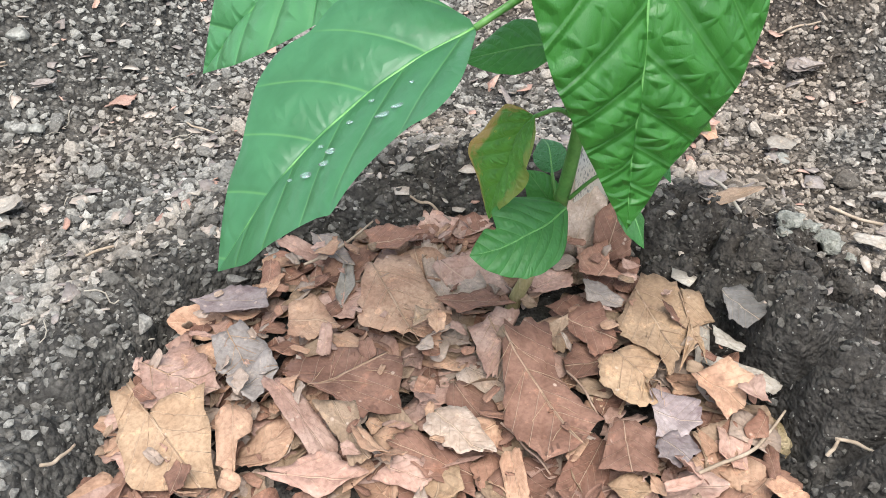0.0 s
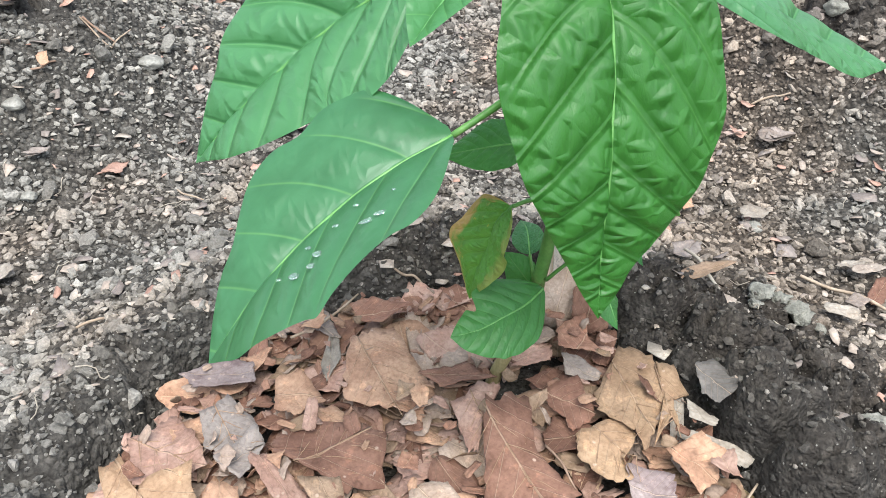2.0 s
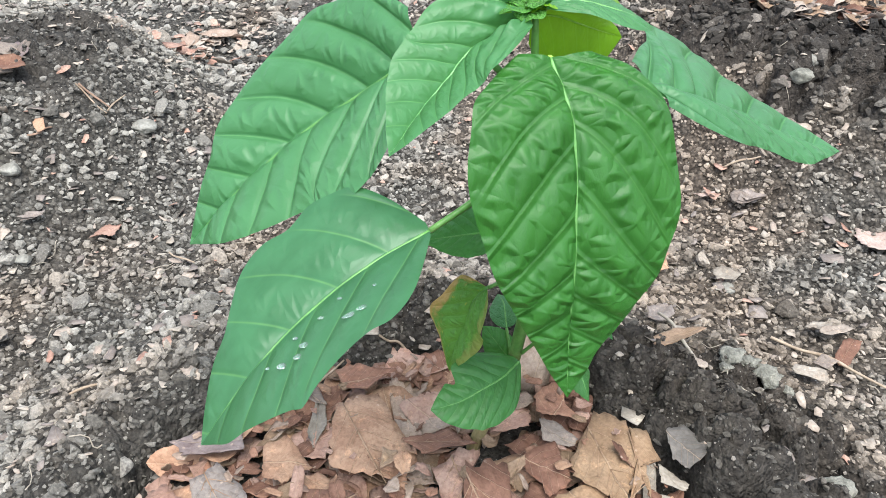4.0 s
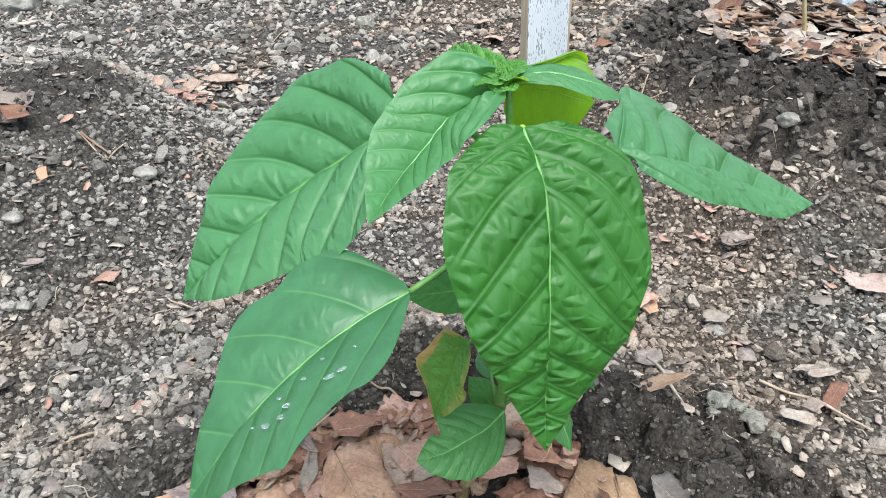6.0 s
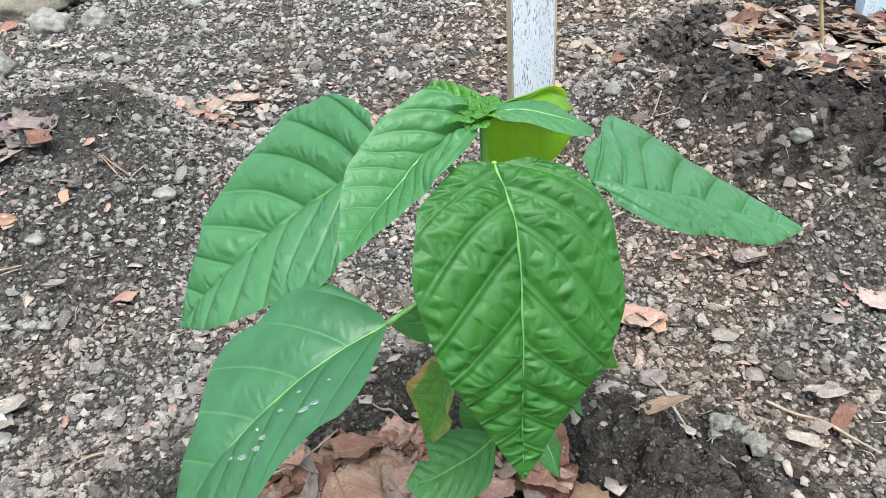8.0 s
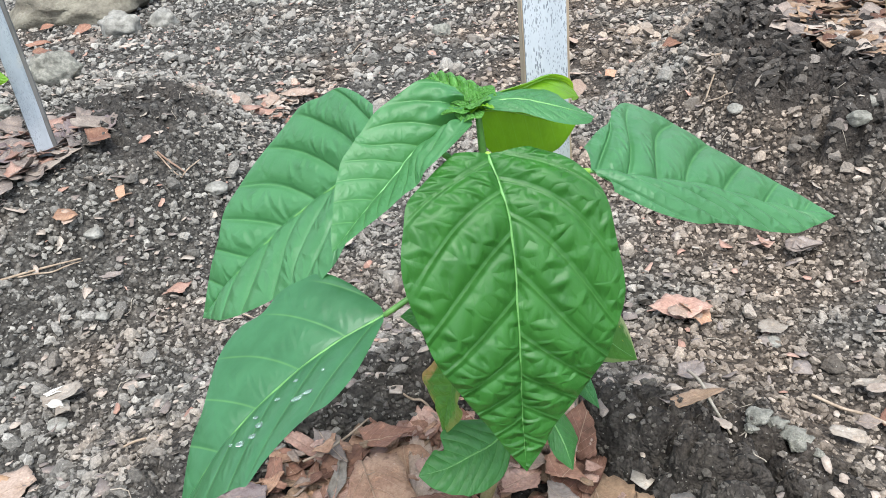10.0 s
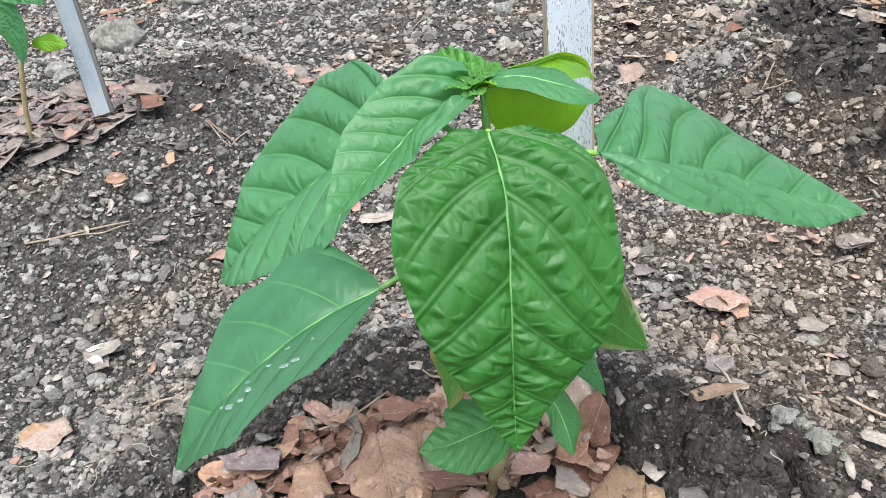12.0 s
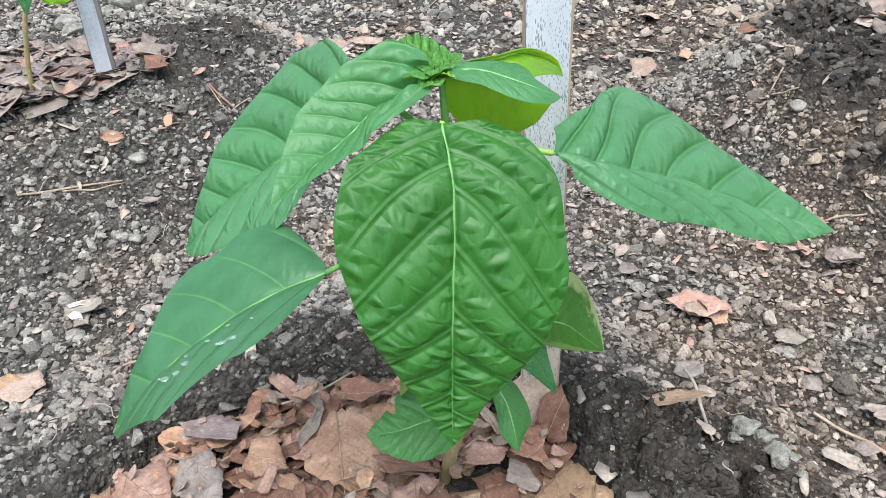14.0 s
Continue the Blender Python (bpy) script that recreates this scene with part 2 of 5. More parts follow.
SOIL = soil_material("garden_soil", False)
CLOD = soil_material("soil_crumbs", True)
TONES = {
    "tan": dry_leaf_material("tan_dry_leaf", (0.315, 0.180, 0.118), (0.41, 0.254, 0.17), (0.14, 0.075, 0.05), 0.6),
    "ochre": dry_leaf_material("ochre_dry_leaf", (0.303, 0.193, 0.119), (0.369, 0.246, 0.156), (0.213, 0.123, 0.074), 0.35),
    "pink": dry_leaf_material("pinkish_dry_leaf", (0.33, 0.195, 0.15), (0.42, 0.275, 0.22), (0.16, 0.092, 0.07), 0.4),
    "brown": dry_leaf_material("brown_dry_leaf", (0.142, 0.071, 0.049), (0.208, 0.110, 0.078), (0.075, 0.042, 0.03), 0.5),
    "grey": dry_leaf_material("grey_dry_leaf", (0.215, 0.18, 0.162), (0.28, 0.238, 0.215), (0.13, 0.105, 0.095), 0.4),
    "greybrown": dry_leaf_material("grey_brown_dry_leaf", (0.20, 0.165, 0.145), (0.29, 0.235, 0.20), (0.12, 0.09, 0.08), 0.5),
    "khaki": dry_leaf_material("khaki_dry_leaf", (0.255, 0.17, 0.11), (0.33, 0.225, 0.155), (0.15, 0.1, 0.07), 0.4),
    "lavender": dry_leaf_material("greyish_purple_dry_leaf", (0.208, 0.16, 0.156), (0.264, 0.212, 0.204), (0.112, 0.072, 0.076), 0.7),
    "pale": dry_leaf_material("bleached_dry_leaf", (0.282, 0.242, 0.202), (0.352, 0.312, 0.268), (0.194, 0.154, 0.119), 0.3),
    "peach": dry_leaf_material("peach_dry_leaf", (0.335, 0.245, 0.19), (0.42, 0.32, 0.26), (0.204, 0.119, 0.081), 0.35),
    "buff": dry_leaf_material("buff_dry_leaf", (0.31, 0.255, 0.215), (0.39, 0.33, 0.28), (0.2, 0.15, 0.12), 0.4),
    "slate": dry_leaf_material("dark_grey_dry_leaf", (0.105, 0.095, 0.088), (0.155, 0.140, 0.130), (0.07, 0.062, 0.058), 0.4),
    "rose": dry_leaf_material("pale_rosy_dry_leaf", (0.35, 0.265, 0.23), (0.44, 0.345, 0.305), (0.24, 0.17, 0.145), 0.3),
    "white": dry_leaf_material("whitish_dry_leaf", (0.52, 0.49, 0.44), (0.62, 0.59, 0.54), (0.36, 0.32, 0.27), 0.2),
    "redbrown": dry_leaf_material("reddish_brown_dry_leaf", (0.212, 0.106, 0.072), (0.272, 0.149, 0.102), (0.119, 0.06, 0.043), 0.5),
}
WORDS = {"tan": "tan", "ochre": "ochre yellow", "pink": "pinkish beige", "brown": "dark brown", "grey": "grey", "greybrown": "grey-brown", "khaki": "khaki", "lavender": "greyish purple", "pale": "bleached pale", "peach": "peach-coloured", "redbrown": "reddish brown", "slate": "dark grey", "buff": "greyish buff", "rose": "pale rosy", "white": "bleached whitish"}
DARK_LEAF = live_leaf_material("dark_green_leaf", (0.050, 0.200, 0.034), (0.039, 0.160, 0.028), (0.08, 0.30, 0.02), 0.36, None, 1.5, 0.25, 8.0)
MATT_LEAF = live_leaf_material("matt_green_leaf", (0.088, 0.268, 0.106), (0.073, 0.232, 0.088), (0.09, 0.32, 0.04), 0.39, None, 1.0, 0.35)
SMOOTH_LEAF = live_leaf_material("smooth_green_leaf", (0.064, 0.210, 0.090), (0.048, 0.165, 0.068), (0.10, 0.34, 0.06), 0.36, None, 0.30, 0.5, 5.0)
LOWER_LEAF = live_leaf_material("lower_green_leaf", (0.062, 0.225, 0.058), (0.048, 0.18, 0.045), (0.12, 0.38, 0.05), 0.45, None, 0.4, 0.5)
PALE_LEAF = live_leaf_material("pale_green_young_leaf", (0.080, 0.252, 0.094), (0.064, 0.214, 0.072), (0.16, 0.42, 0.03), 0.46, None, 0.4, 0.4)
CROWN_LEAF = live_leaf_material("light_green_crown_leaf", (0.12, 0.34, 0.06), (0.09, 0.28, 0.045), (0.22, 0.52, 0.03), 0.42, None, 0.9, 0.6)
LIME_LEAF = live_leaf_material("yellow_green_young_leaf", (0.16, 0.35, 0.014), (0.135, 0.30, 0.012), (0.38, 0.62, 0.02), 0.42, None, 0.2)
OLD_LEAF = live_leaf_material("yellowing_old_leaf", (0.105, 0.29, 0.05), (0.08, 0.23, 0.04), (0.22, 0.46, 0.05), 0.45, (0.50, 0.27, 0.11), 0.7, 0.8)
EDGED_LEAF = live_leaf_material("pale_edged_leaf", (0.060, 0.19, 0.030), (0.045, 0.15, 0.022), (0.12, 0.30, 0.02), 0.42, (0.42, 0.46, 0.22), 0.15)
RIB = plain_material("pale_green_rib", (0.12, 0.30, 0.08), (0.15, 0.35, 0.10), 120, 0.4, 0.4, 0.2)
PALE_RIB = plain_material("whitish_green_rib", (0.13, 0.33, 0.11), (0.16, 0.38, 0.13), 120, 0.4, 0.4, 0.2)
LIME_RIB = plain_material("lime_green_rib", (0.24, 0.44, 0.06), (0.30, 0.50, 0.09), 120, 0.4, 0.4, 0.2)
STEM = plain_material("green_stem", (0.095, 0.235, 0.055), (0.13, 0.28, 0.07), 90, 0.45, 0.4, 0.3)
WOODY = plain_material("woody_stem", (0.27, 0.22, 0.10), (0.38, 0.31, 0.17), 160, 0.7, 0.2, 0.6, 0.0008, (1, 1, 0.3))
PAINT = paint_material("weathered_white_paint", (0.42, 0.45, 0.485), (0.52, 0.545, 0.575), 0.9)
BLUE_PAINT = paint_material("pale_bluish_paint", (0.40, 0.47, 0.55), (0.48, 0.55, 0.63), 0.0)
GREY_PAINT = paint_material("weathered_bluish_paint", (0.32, 0.36, 0.41), (0.47, 0.51, 0.56), 0.15, 0.3)
GREY_WOOD = plain_material("greyed_wood", (0.12, 0.115, 0.11), (0.20, 0.19, 0.18), 60, 0.8, 0.2, 0.5, 0.0006, (1, 1, 0.2))
BARE = plain_material("bare_weathered_wood", (0.36, 0.28, 0.20), (0.47, 0.38, 0.28), 60, 0.75, 0.2, 0.5, 0.0006, (1, 1, 0.2))
STONE = plain_material("pale_stone", (0.21, 0.20, 0.175), (0.345, 0.33, 0.295), 70, 0.9, 0.15, 0.9, 0.003)
LICHEN = plain_material("lichen_covered_stone", (0.21, 0.205, 0.175), (0.38, 0.365, 0.315), 150, 0.9, 0.15, 1.0, 0.003)
SLAB = plain_material("brownish_rock", (0.13, 0.115, 0.09), (0.23, 0.21, 0.165), 22, 0.9, 0.15, 0.9, 0.006)
BARK = plain_material("crumbly_bark", (0.30, 0.22, 0.12), (0.48, 0.38, 0.24), 150, 0.9, 0.15, 1.0, 0.003)
TWIG = plain_material("dry_twig", (0.28, 0.21, 0.15), (0.42, 0.33, 0.25), 80, 0.8, 0.2, 0.5, 0.0006)
DARKTWIG = plain_material("brown_twig", (0.22, 0.14, 0.10), (0.34, 0.23, 0.17), 80, 0.8, 0.2, 0.5, 0.0006)
VEIN = plain_material("dry_leaf_vein", (0.25, 0.155, 0.10), (0.36, 0.24, 0.16), 90, 0.8, 0.2, 0.3)
STRAW = plain_material("pale_rootlet", (0.30, 0.26, 0.21), (0.41, 0.36, 0.30), 90, 0.8, 0.2, 0.3)


def water_material():
    n = Nodes("water", 0.03, 0.5)
    n.bsdf.inputs["Transmission Weight"].default_value = 0.9
    n.bsdf.inputs["IOR"].default_value = 1.33
    return n.colour((0.80, 0.92, 0.88, 1))


WATER = water_material()


# ---- mesh helpers ----
def part(name, verts, faces, material, parent=None, label="", origin=None, uv=None, smooth=True, flags=None):
    """One mesh object from corners in world metres. With a parent it becomes a part of that thing."""
    verts = np.asarray(verts, float)
    origin = Vector(origin if origin is not None else (parent["at"] if parent else verts.mean(0)))
    me = bpy.data.meshes.new(name)
    me.from_pydata((verts - np.array(origin)).tolist(), [], [tuple(map(int, f)) for f in faces])
    finish(me, material, uv, smooth, flags)
    ob = new(name, me)
    ob["at"] = tuple(origin)
    ob.location = origin
    if parent:
        ob.parent = parent
        ob.location = origin - Vector(parent["at"])
    if label:
        tagged(ob, label)
    return ob


def finish(me, material, uv=None, smooth=True, flags=None):
    me.materials.append(material)
    loops = np.empty(len(me.loops), np.int32)
    me.loops.foreach_get("vertex_index", loops)
    if uv is not None:
        layer = me.uv_layers.new(name="UVMap")
        layer.data.foreach_set("uv", np.asarray(uv, np.float32)[loops].ravel())
    if flags is not None:
        attr = me.attributes.new("moist", "FLOAT", "POINT")
        attr.data.foreach_set("value", np.asarray(flags, np.float32))
    me.polygons.foreach_set("use_smooth", np.full(len(me.polygons), smooth))
    me.update()


def bulk(name, verts, tris, material, flags=None, smooth=False, uv=None):
    """A large mesh straight from arrays."""
    me = bpy.data.meshes.new(name)
    me.vertices.add(len(verts))
    me.vertices.foreach_set("co", np.asarray(verts, np.float32).ravel())
    k = tris.shape[1]
    me.loops.add(tris.size)
    me.loops.foreach_set("vertex_index", tris.astype(np.int32).ravel())
    me.polygons.add(len(tris))
    me.polygons.foreach_set("loop_start", np.arange(0, tris.size, k, dtype=np.int32))
    me.update(calc_edges=True)
    finish(me, material, uv, smooth, flags)
    return new(name, me)


def holder(name, at, label, category, group=""):
    ob = new(name)
    ob.empty_display_size = 0.02
    ob.location, ob["at"] = at, tuple(at)
    return tagged(ob, label, category, group)


def glide(points, n):
    """Points spread smoothly along a line through the given ones."""
    p = np.asarray(points, float)
    p = np.vstack([2 * p[0] - p[1], p, 2 * p[-1] - p[-2]])
    out = []
    for s in np.linspace(0, len(p) - 3 - 1e-9, n):
        i = int(s)
        t = s - i
        a, b, c, d = p[i:i + 4]
        out.append(0.5 * (2 * b + (c - a) * t + (2 * a - 5 * b + 4 * c - d) * t * t + (3 * b - a - 3 * c + d) * t ** 3))
    return np.array(out)


def tube(points, radii, sides=8, steps=16, wob=0.0, seed=0):
    """A closed tapering tube along the points."""
    rng = np.random.default_rng(seed)
    line = glide(points, steps)
    rad = np.interp(np.linspace(0, 1, steps), np.linspace(0, 1, len(radii)), radii)
    tan = np.gradient(line, axis=0)
    tan /= np.linalg.norm(tan, axis=1)[:, None] + 1e-12
    side = np.cross(tan, (0.31, 0.17, 0.93) if abs(tan[0][2]) < 0.9 else (1, 0.1, 0))
    side /= np.linalg.norm(side, axis=1)[:, None]
    up = np.cross(tan, side)
    verts, faces = [], []
    for i in range(steps):
        for k in range(sides):
            a = 2 * math.pi * k / sides
            r = rad[i] * (1 + wob * rng.uniform(-1, 1))
            verts.append(line[i] + r * (math.cos(a) * side[i] + math.sin(a) * up[i]))
    for i in range(steps - 1):
        for k in range(sides):
            a, b = i * sides + k, i * sides + (k + 1) % sides
            faces.append((a, b, b + sides, a + sides))
    faces.append(tuple(range(sides))[::-1])
    faces.append(tuple(range((steps - 1) * sides, steps * sides)))
    return np.array(verts), faces


# ---- soil ----
def grain(x, y, size, seed):
    """Smooth random heights from 0 to 1, one value to each size of length."""
    u, v = np.asarray(x) / size + 37.7 * seed, np.asarray(y) / size - 19.3 * seed
    i, j = np.floor(u), np.floor(v)
    f, g = u - i, v - j
    f, g = f * f * (3 - 2 * f), g * g * (3 - 2 * g)

    def value(a, b):
        h = np.sin(a * 127.1 + b * 311.7 + seed * 74.7) * 43758.5453
        return h - np.floor(h)

    return (value(i, j) * (1 - f) + value(i + 1, j) * f) * (1 - g) + (value(i, j + 1) * (1 - f) + value(i + 1, j + 1) * f) * g


def smooth(a, b, x):
    k = np.clip((x - a) / (b - a), 0, 1)
    return k * k * (3 - 2 * k)
def bed_radius(x, y):
    return np.hypot((x - 0.01) / 0.155, (y - 0.25) / 0.165)
def hills(x, y):
    """The broad shape of the soil: the hollow round the pepper plant and two mounds with planted tops."""
    r = bed_radius(x, y)
    z = -0.048 + 0.045 * (1 - smooth(1.45, 2.35, r)) + 0.03 * smooth(0.97, 1.14, r) * (1 - smooth(1.2, 1.65, r))
    left = np.hypot(x + 0.52, (y - 0.87) * np.where(y > 0.87, 0.85, 1.0))
    right = np.hypot(x - 0.63, y - 1.01)
    z = z + 0.118 * (1 - smooth(0.17, 0.36, left)) - 0.02 * (1 - smooth(0.0, 0.14, left))
    return z + 0.118 * (1 - smooth(0.30, 0.46, right)) - 0.015 * (1 - smooth(0.05, 0.24, right))


def moist(x, y):
    """Where the soil was watered: rings round the three plants, with ragged borders."""
    rag = 0.55 * (grain(x, y, 0.05, 3) - 0.5) + 0.3 * (grain(x, y, 0.018, 4) - 0.5)
    cap = 0.50 + 0.28 * smooth(-0.06, 0.14, x)
    wet = cap - cap * smooth(1.30, 1.72, bed_radius(x, y) - 0.7 * (x - 0.03) - 1.1 * np.maximum(x - 0.06, 0) + rag)
    left = np.hypot(x - (-0.391), (y - 0.901) * 0.8) / 0.115
    right = np.hypot(x - 0.63, y - 0.95) / 0.312
    wet = np.maximum(wet, 0.64 * (1 - smooth(0.6, 1.2, left + 0.8 * rag)))
    dewy = 0.16 * (1 - smooth(0.7, 1.15, y) * (1 - smooth(-0.15, 0.3, x))) * (1 - 0.8 * smooth(1.1, 1.4, y))
    return np.maximum(np.maximum(wet, dewy), 1.0 - 0.12 * smooth(0.6, 0.95, right + 0.4 * rag) - 0.88 * smooth(0.95, 1.12, right + 0.4 * rag))


def cracks(x, y, size, seed):
    """Rounded clods with crevices between them: 0 in a crevice, 1 on top of a clod."""
    u, v = np.asarray(x) / size, np.asarray(y) / size
    i, j = np.floor(u), np.floor(v)
    one, two = np.full(u.shape, 9.0), np.full(u.shape, 9.0)
    for a in (-1, 0, 1):
        for b in (-1, 0, 1):
            h = np.sin((i + a) * 127.1 + (j + b) * 311.7 + seed * 74.7) * 43758.5453
            k = np.sin((i + a) * 269.5 + (j + b) * 183.3 + seed * 31.9) * 24634.6345
            d = np.hypot(i + a + h - np.floor(h) - u, j + b + k - np.floor(k) - v)
            two = np.minimum(two, np.maximum(one, d))
            one = np.minimum(one, d)
    return smooth(0.0, 0.30, two - one) * (1 - 0.35 * one)


def soil(x, y):
    """Height of the soil with its lumps; watered soil has caked into rounder clods with crevices."""
    wet = moist(x, y)
    in_bed = 1 - smooth(0.95, 1.02, bed_radius(x, y))
    lumps = 0.004 * (np.abs(2 * grain(x, y, 0.009, 15) - 1) - 0.5) + 0.010 * (grain(x, y, 0.09, 5) - 0.5) + 0.005 * (grain(x, y, 0.03, 6) - 0.5) + 0.003 * (grain(x, y, 0.012, 7) - 0.5)
    wx, wy = x + 0.02 * (grain(x, y, 0.03, 16) - 0.5), y + 0.02 * (grain(x, y, 0.03, 17) - 0.5)
    caked = 0.026 * (cracks(wx, wy, 0.058, 8) - 0.6) + 0.011 * (cracks(wx, wy, 0.027, 9) - 0.5) + 0.004 * (cracks(wx, wy, 0.011, 18) - 0.5) + 0.006 * (grain(x, y, 0.011, 10) - 0.5)
    return hills(x, y) + lumps * (1 - 0.5 * wet) + caked * smooth(0.16, 0.9, wet) * (1 - in_bed)


def spread(lo, hi, fine_lo, fine_hi, step, far):
    mid = np.arange(fine_lo, fine_hi + step / 2, step)
    tail = step * np.cumsum(1.45 ** np.arange(1, far))
    return np.concatenate([[lo], fine_lo - tail[::-1], mid, fine_hi + tail, [hi]])


xs = spread(-80, 80, -1.15, 0.95, 0.0046, 22)
xs = np.sort(np.concatenate([xs[(xs < -0.27) | (xs > 0.33)], np.arange(-0.27, 0.33, 0.0029)]))
near_y = np.concatenate([np.arange(0.08, 0.17, 0.0042), np.arange(0.17, 0.52, 0.0028), np.arange(0.52, 0.9, 0.0044)])
far_y = np.arange(0.9, 2.2, 0.009)
tail_y = 0.012 * np.cumsum(1.45 ** np.arange(1, 21))
ys = np.concatenate([[-80], 0.08 - tail_y[::-1], near_y, far_y, 2.2 + tail_y, [80]])
gx, gy = np.meshgrid(xs, ys)
gz = soil(gx, gy)
gv = np.stack([gx, gy, gz], -1).reshape(-1, 3)
idx = np.arange(gx.size).reshape(gx.shape)
quads = np.stack([idx[:-1, :-1], idx[:-1, 1:], idx[1:, 1:], idx[1:, :-1]], -1).reshape(-1, 4)
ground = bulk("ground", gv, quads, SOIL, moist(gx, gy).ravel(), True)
tagged(ground, "grey-brown crumbly garden soil, dark and damp round the plants", "soil", kind="structure")


def ball(level):
    bm = bmesh.new()
    bmesh.ops.create_icosphere(bm, subdivisions=level, radius=1)
    v = np.array([p.co[:] for p in bm.verts])
    f = np.array([[p.index for p in q.verts] for q in bm.faces])
    bm.free()
    return v, f


def turns(rng, n):
    """n random rotations."""
    q = rng.normal(size=(n, 4))
    q /= np.linalg.norm(q, axis=1)[:, None]
    w, x, y, z = q.T
    return np.stack([np.stack([1 - 2 * (y * y + z * z), 2 * (x * y - z * w), 2 * (x * z + y * w)], -1),
                     np.stack([2 * (x * y + z * w), 1 - 2 * (x * x + z * z), 2 * (y * z - x * w)], -1),
                     np.stack([2 * (x * z - y * w), 2 * (y * z + x * w), 1 - 2 * (x * x + y * y)], -1)], 1)


def scatter(rng, n, y0, y1):
    """Random places on the wedge of soil before the camera."""
    y = np.sqrt(rng.uniform(y0 * y0, y1 * y1, n))
    x = 0.06 + rng.uniform(-1, 1, n) * (0.13 + 0.68 * y) * np.where(rng.random(n) < 0.14, 1 + 1.2 * rng.random(n), 1.0) - 0.05 * y
    return x, y


def lump():
    """A rounded block of 24 faces, for crumbs."""
    n = np.array([(x, y, z) for x in (-1, 0, 1) for y in (-1, 0, 1) for z in (-1, 0, 1) if (x, y, z) != (0, 0, 0)], float)
    at = {tuple(p.astype(int)): i for i, p in enumerate(n)}
    faces = []
    for axis in range(3):
        for side in (-1, 1):
            for a in (-1, 0):
                for b in (-1, 0):
                    quad = []
                    for da, db in ((0, 0), (1, 0), (1, 1), (0, 1)):
                        p = [0, 0, 0]
                        p[axis], p[(axis + 1) % 3], p[(axis + 2) % 3] = side, a + da, b + db
                        quad.append(at[tuple(p)])
                    faces.append(quad if side > 0 else quad[::-1])
    return n / np.linalg.norm(n, axis=1)[:, None], np.array(faces)


def crumbs(name, n, y0, y1, size, base_shape, seed, rough, label, where="dry", spread_of=0.42):
    """Loose rounded crumbs of soil, thinner where the soil is caked, none on the leaf mulch."""
    rng = np.random.default_rng(seed)
    x, y = scatter(rng, n, y0, y1)
    wet, r = moist(x, y), bed_radius(x, y)
    if where == "dry":
        keep = (r > 0.99) & (rng.random(n) > (0.75 + 0.2 * smooth(-0.05, 0.12, x)) * smooth(0.15, 0.75, wet))
    elif where == "clods":
        keep = (r > 0.99) & (rng.random(n) > 0.85 * wet)
    elif where == "far damp":
        keep = (wet > 0.35) & (x > 0.25) & (np.hypot(x - 0.60, y - 1.0) > 0.17)
    else:
        keep = (wet > 0.22 + 0.2 * rng.random(n)) & (r > 1.0) & (r < 2.3)
    x, y, wet = x[keep], y[keep], wet[keep]
    n = len(x)
    base, faces = base_shape
    s = size * np.exp(rng.normal(0, spread_of, n)).clip(0.4, 2.3)
    shape = rng.uniform(0.55, 1.25, (n, 3))
    jag = 1 + rough * rng.uniform(-1, 1, (n, len(base)))
    v = base[None] * jag[..., None]
    for _ in range(6):
        way = rng.normal(size=(n, 3))
        way /= np.linalg.norm(way, axis=1)[:, None]
        over = np.clip(np.einsum("nkj,nj->nk", v, way) - rng.uniform(0.25, 0.75, n)[:, None], 0, None)
        v = v - 0.92 * over[..., None] * way[:, None]
    v = 1.2 * v * (shape * s[:, None])[:, None]
    v = np.einsum("nij,nkj->nki", turns(rng, n), v)
    v[..., 2] *= 0.85
    sunk = np.where(rng.random(n) < 0.7, 0.42, 0.10) - 0.35 * wet
    v += np.stack([x, y, soil(x, y) + sunk * s], -1)[:, None]
    k = faces.shape[1]
    f = (faces[None] + (np.arange(n) * len(base))[:, None, None]).reshape(-1, k)
    ob = bulk(name, v.reshape(-1, 3), f, CLOD, np.repeat(wet, len(base)), size < 0.0012)
    return tagged(ob, label, "soil crumbs", kind="stuff")


LUMP, BIT, CLUMP = lump(), ball(1), ball(2)
crumbs("soil_grit", 14000, 0.25, 0.95, 0.0017, BIT, 11, 0.22, "fine grit of grey-brown soil lying loose")
crumbs("soil_crumbs", 35000, 0.2, 1.15, 0.0023, BIT, 12, 0.20, "grey-brown lumpy soil crumbs covering the bed", "dry", 0.45)
crumbs("larger_soil_crumbs", 2600, 0.2, 1.15, 0.0036, LUMP, 19, 0.20, "larger grey-brown soil crumbs", "dry", 0.4)
crumbs("soil_clods", 600, 0.2, 1.2, 0.0048, CLUMP, 113, 0.12, "lumpy clods of dry grey soil", "clods")
crumbs("far_soil_crumbs", 20000, 1.0, 2.5, 0.0042, BIT, 14, 0.22, "grey-brown soil crumbs farther off", "dry", 0.5)
crumbs("far_soil_clods", 800, 1.1, 2.4, 0.0072, CLUMP, 15, 0.14, "larger dry clods farther off", "clods")
crumbs("damp_soil_clods", 34000, 0.55, 1.35, 0.0036, LUMP, 16, 0.26, "dark damp clods of soil round a far plant", "far damp", 0.5)
crumbs("damp_soil_crumbs", 26000, 0.15, 0.62, 0.0013, BIT, 17, 0.24, "dark damp crumbs caked together round the mulch", "near damp", 0.5)


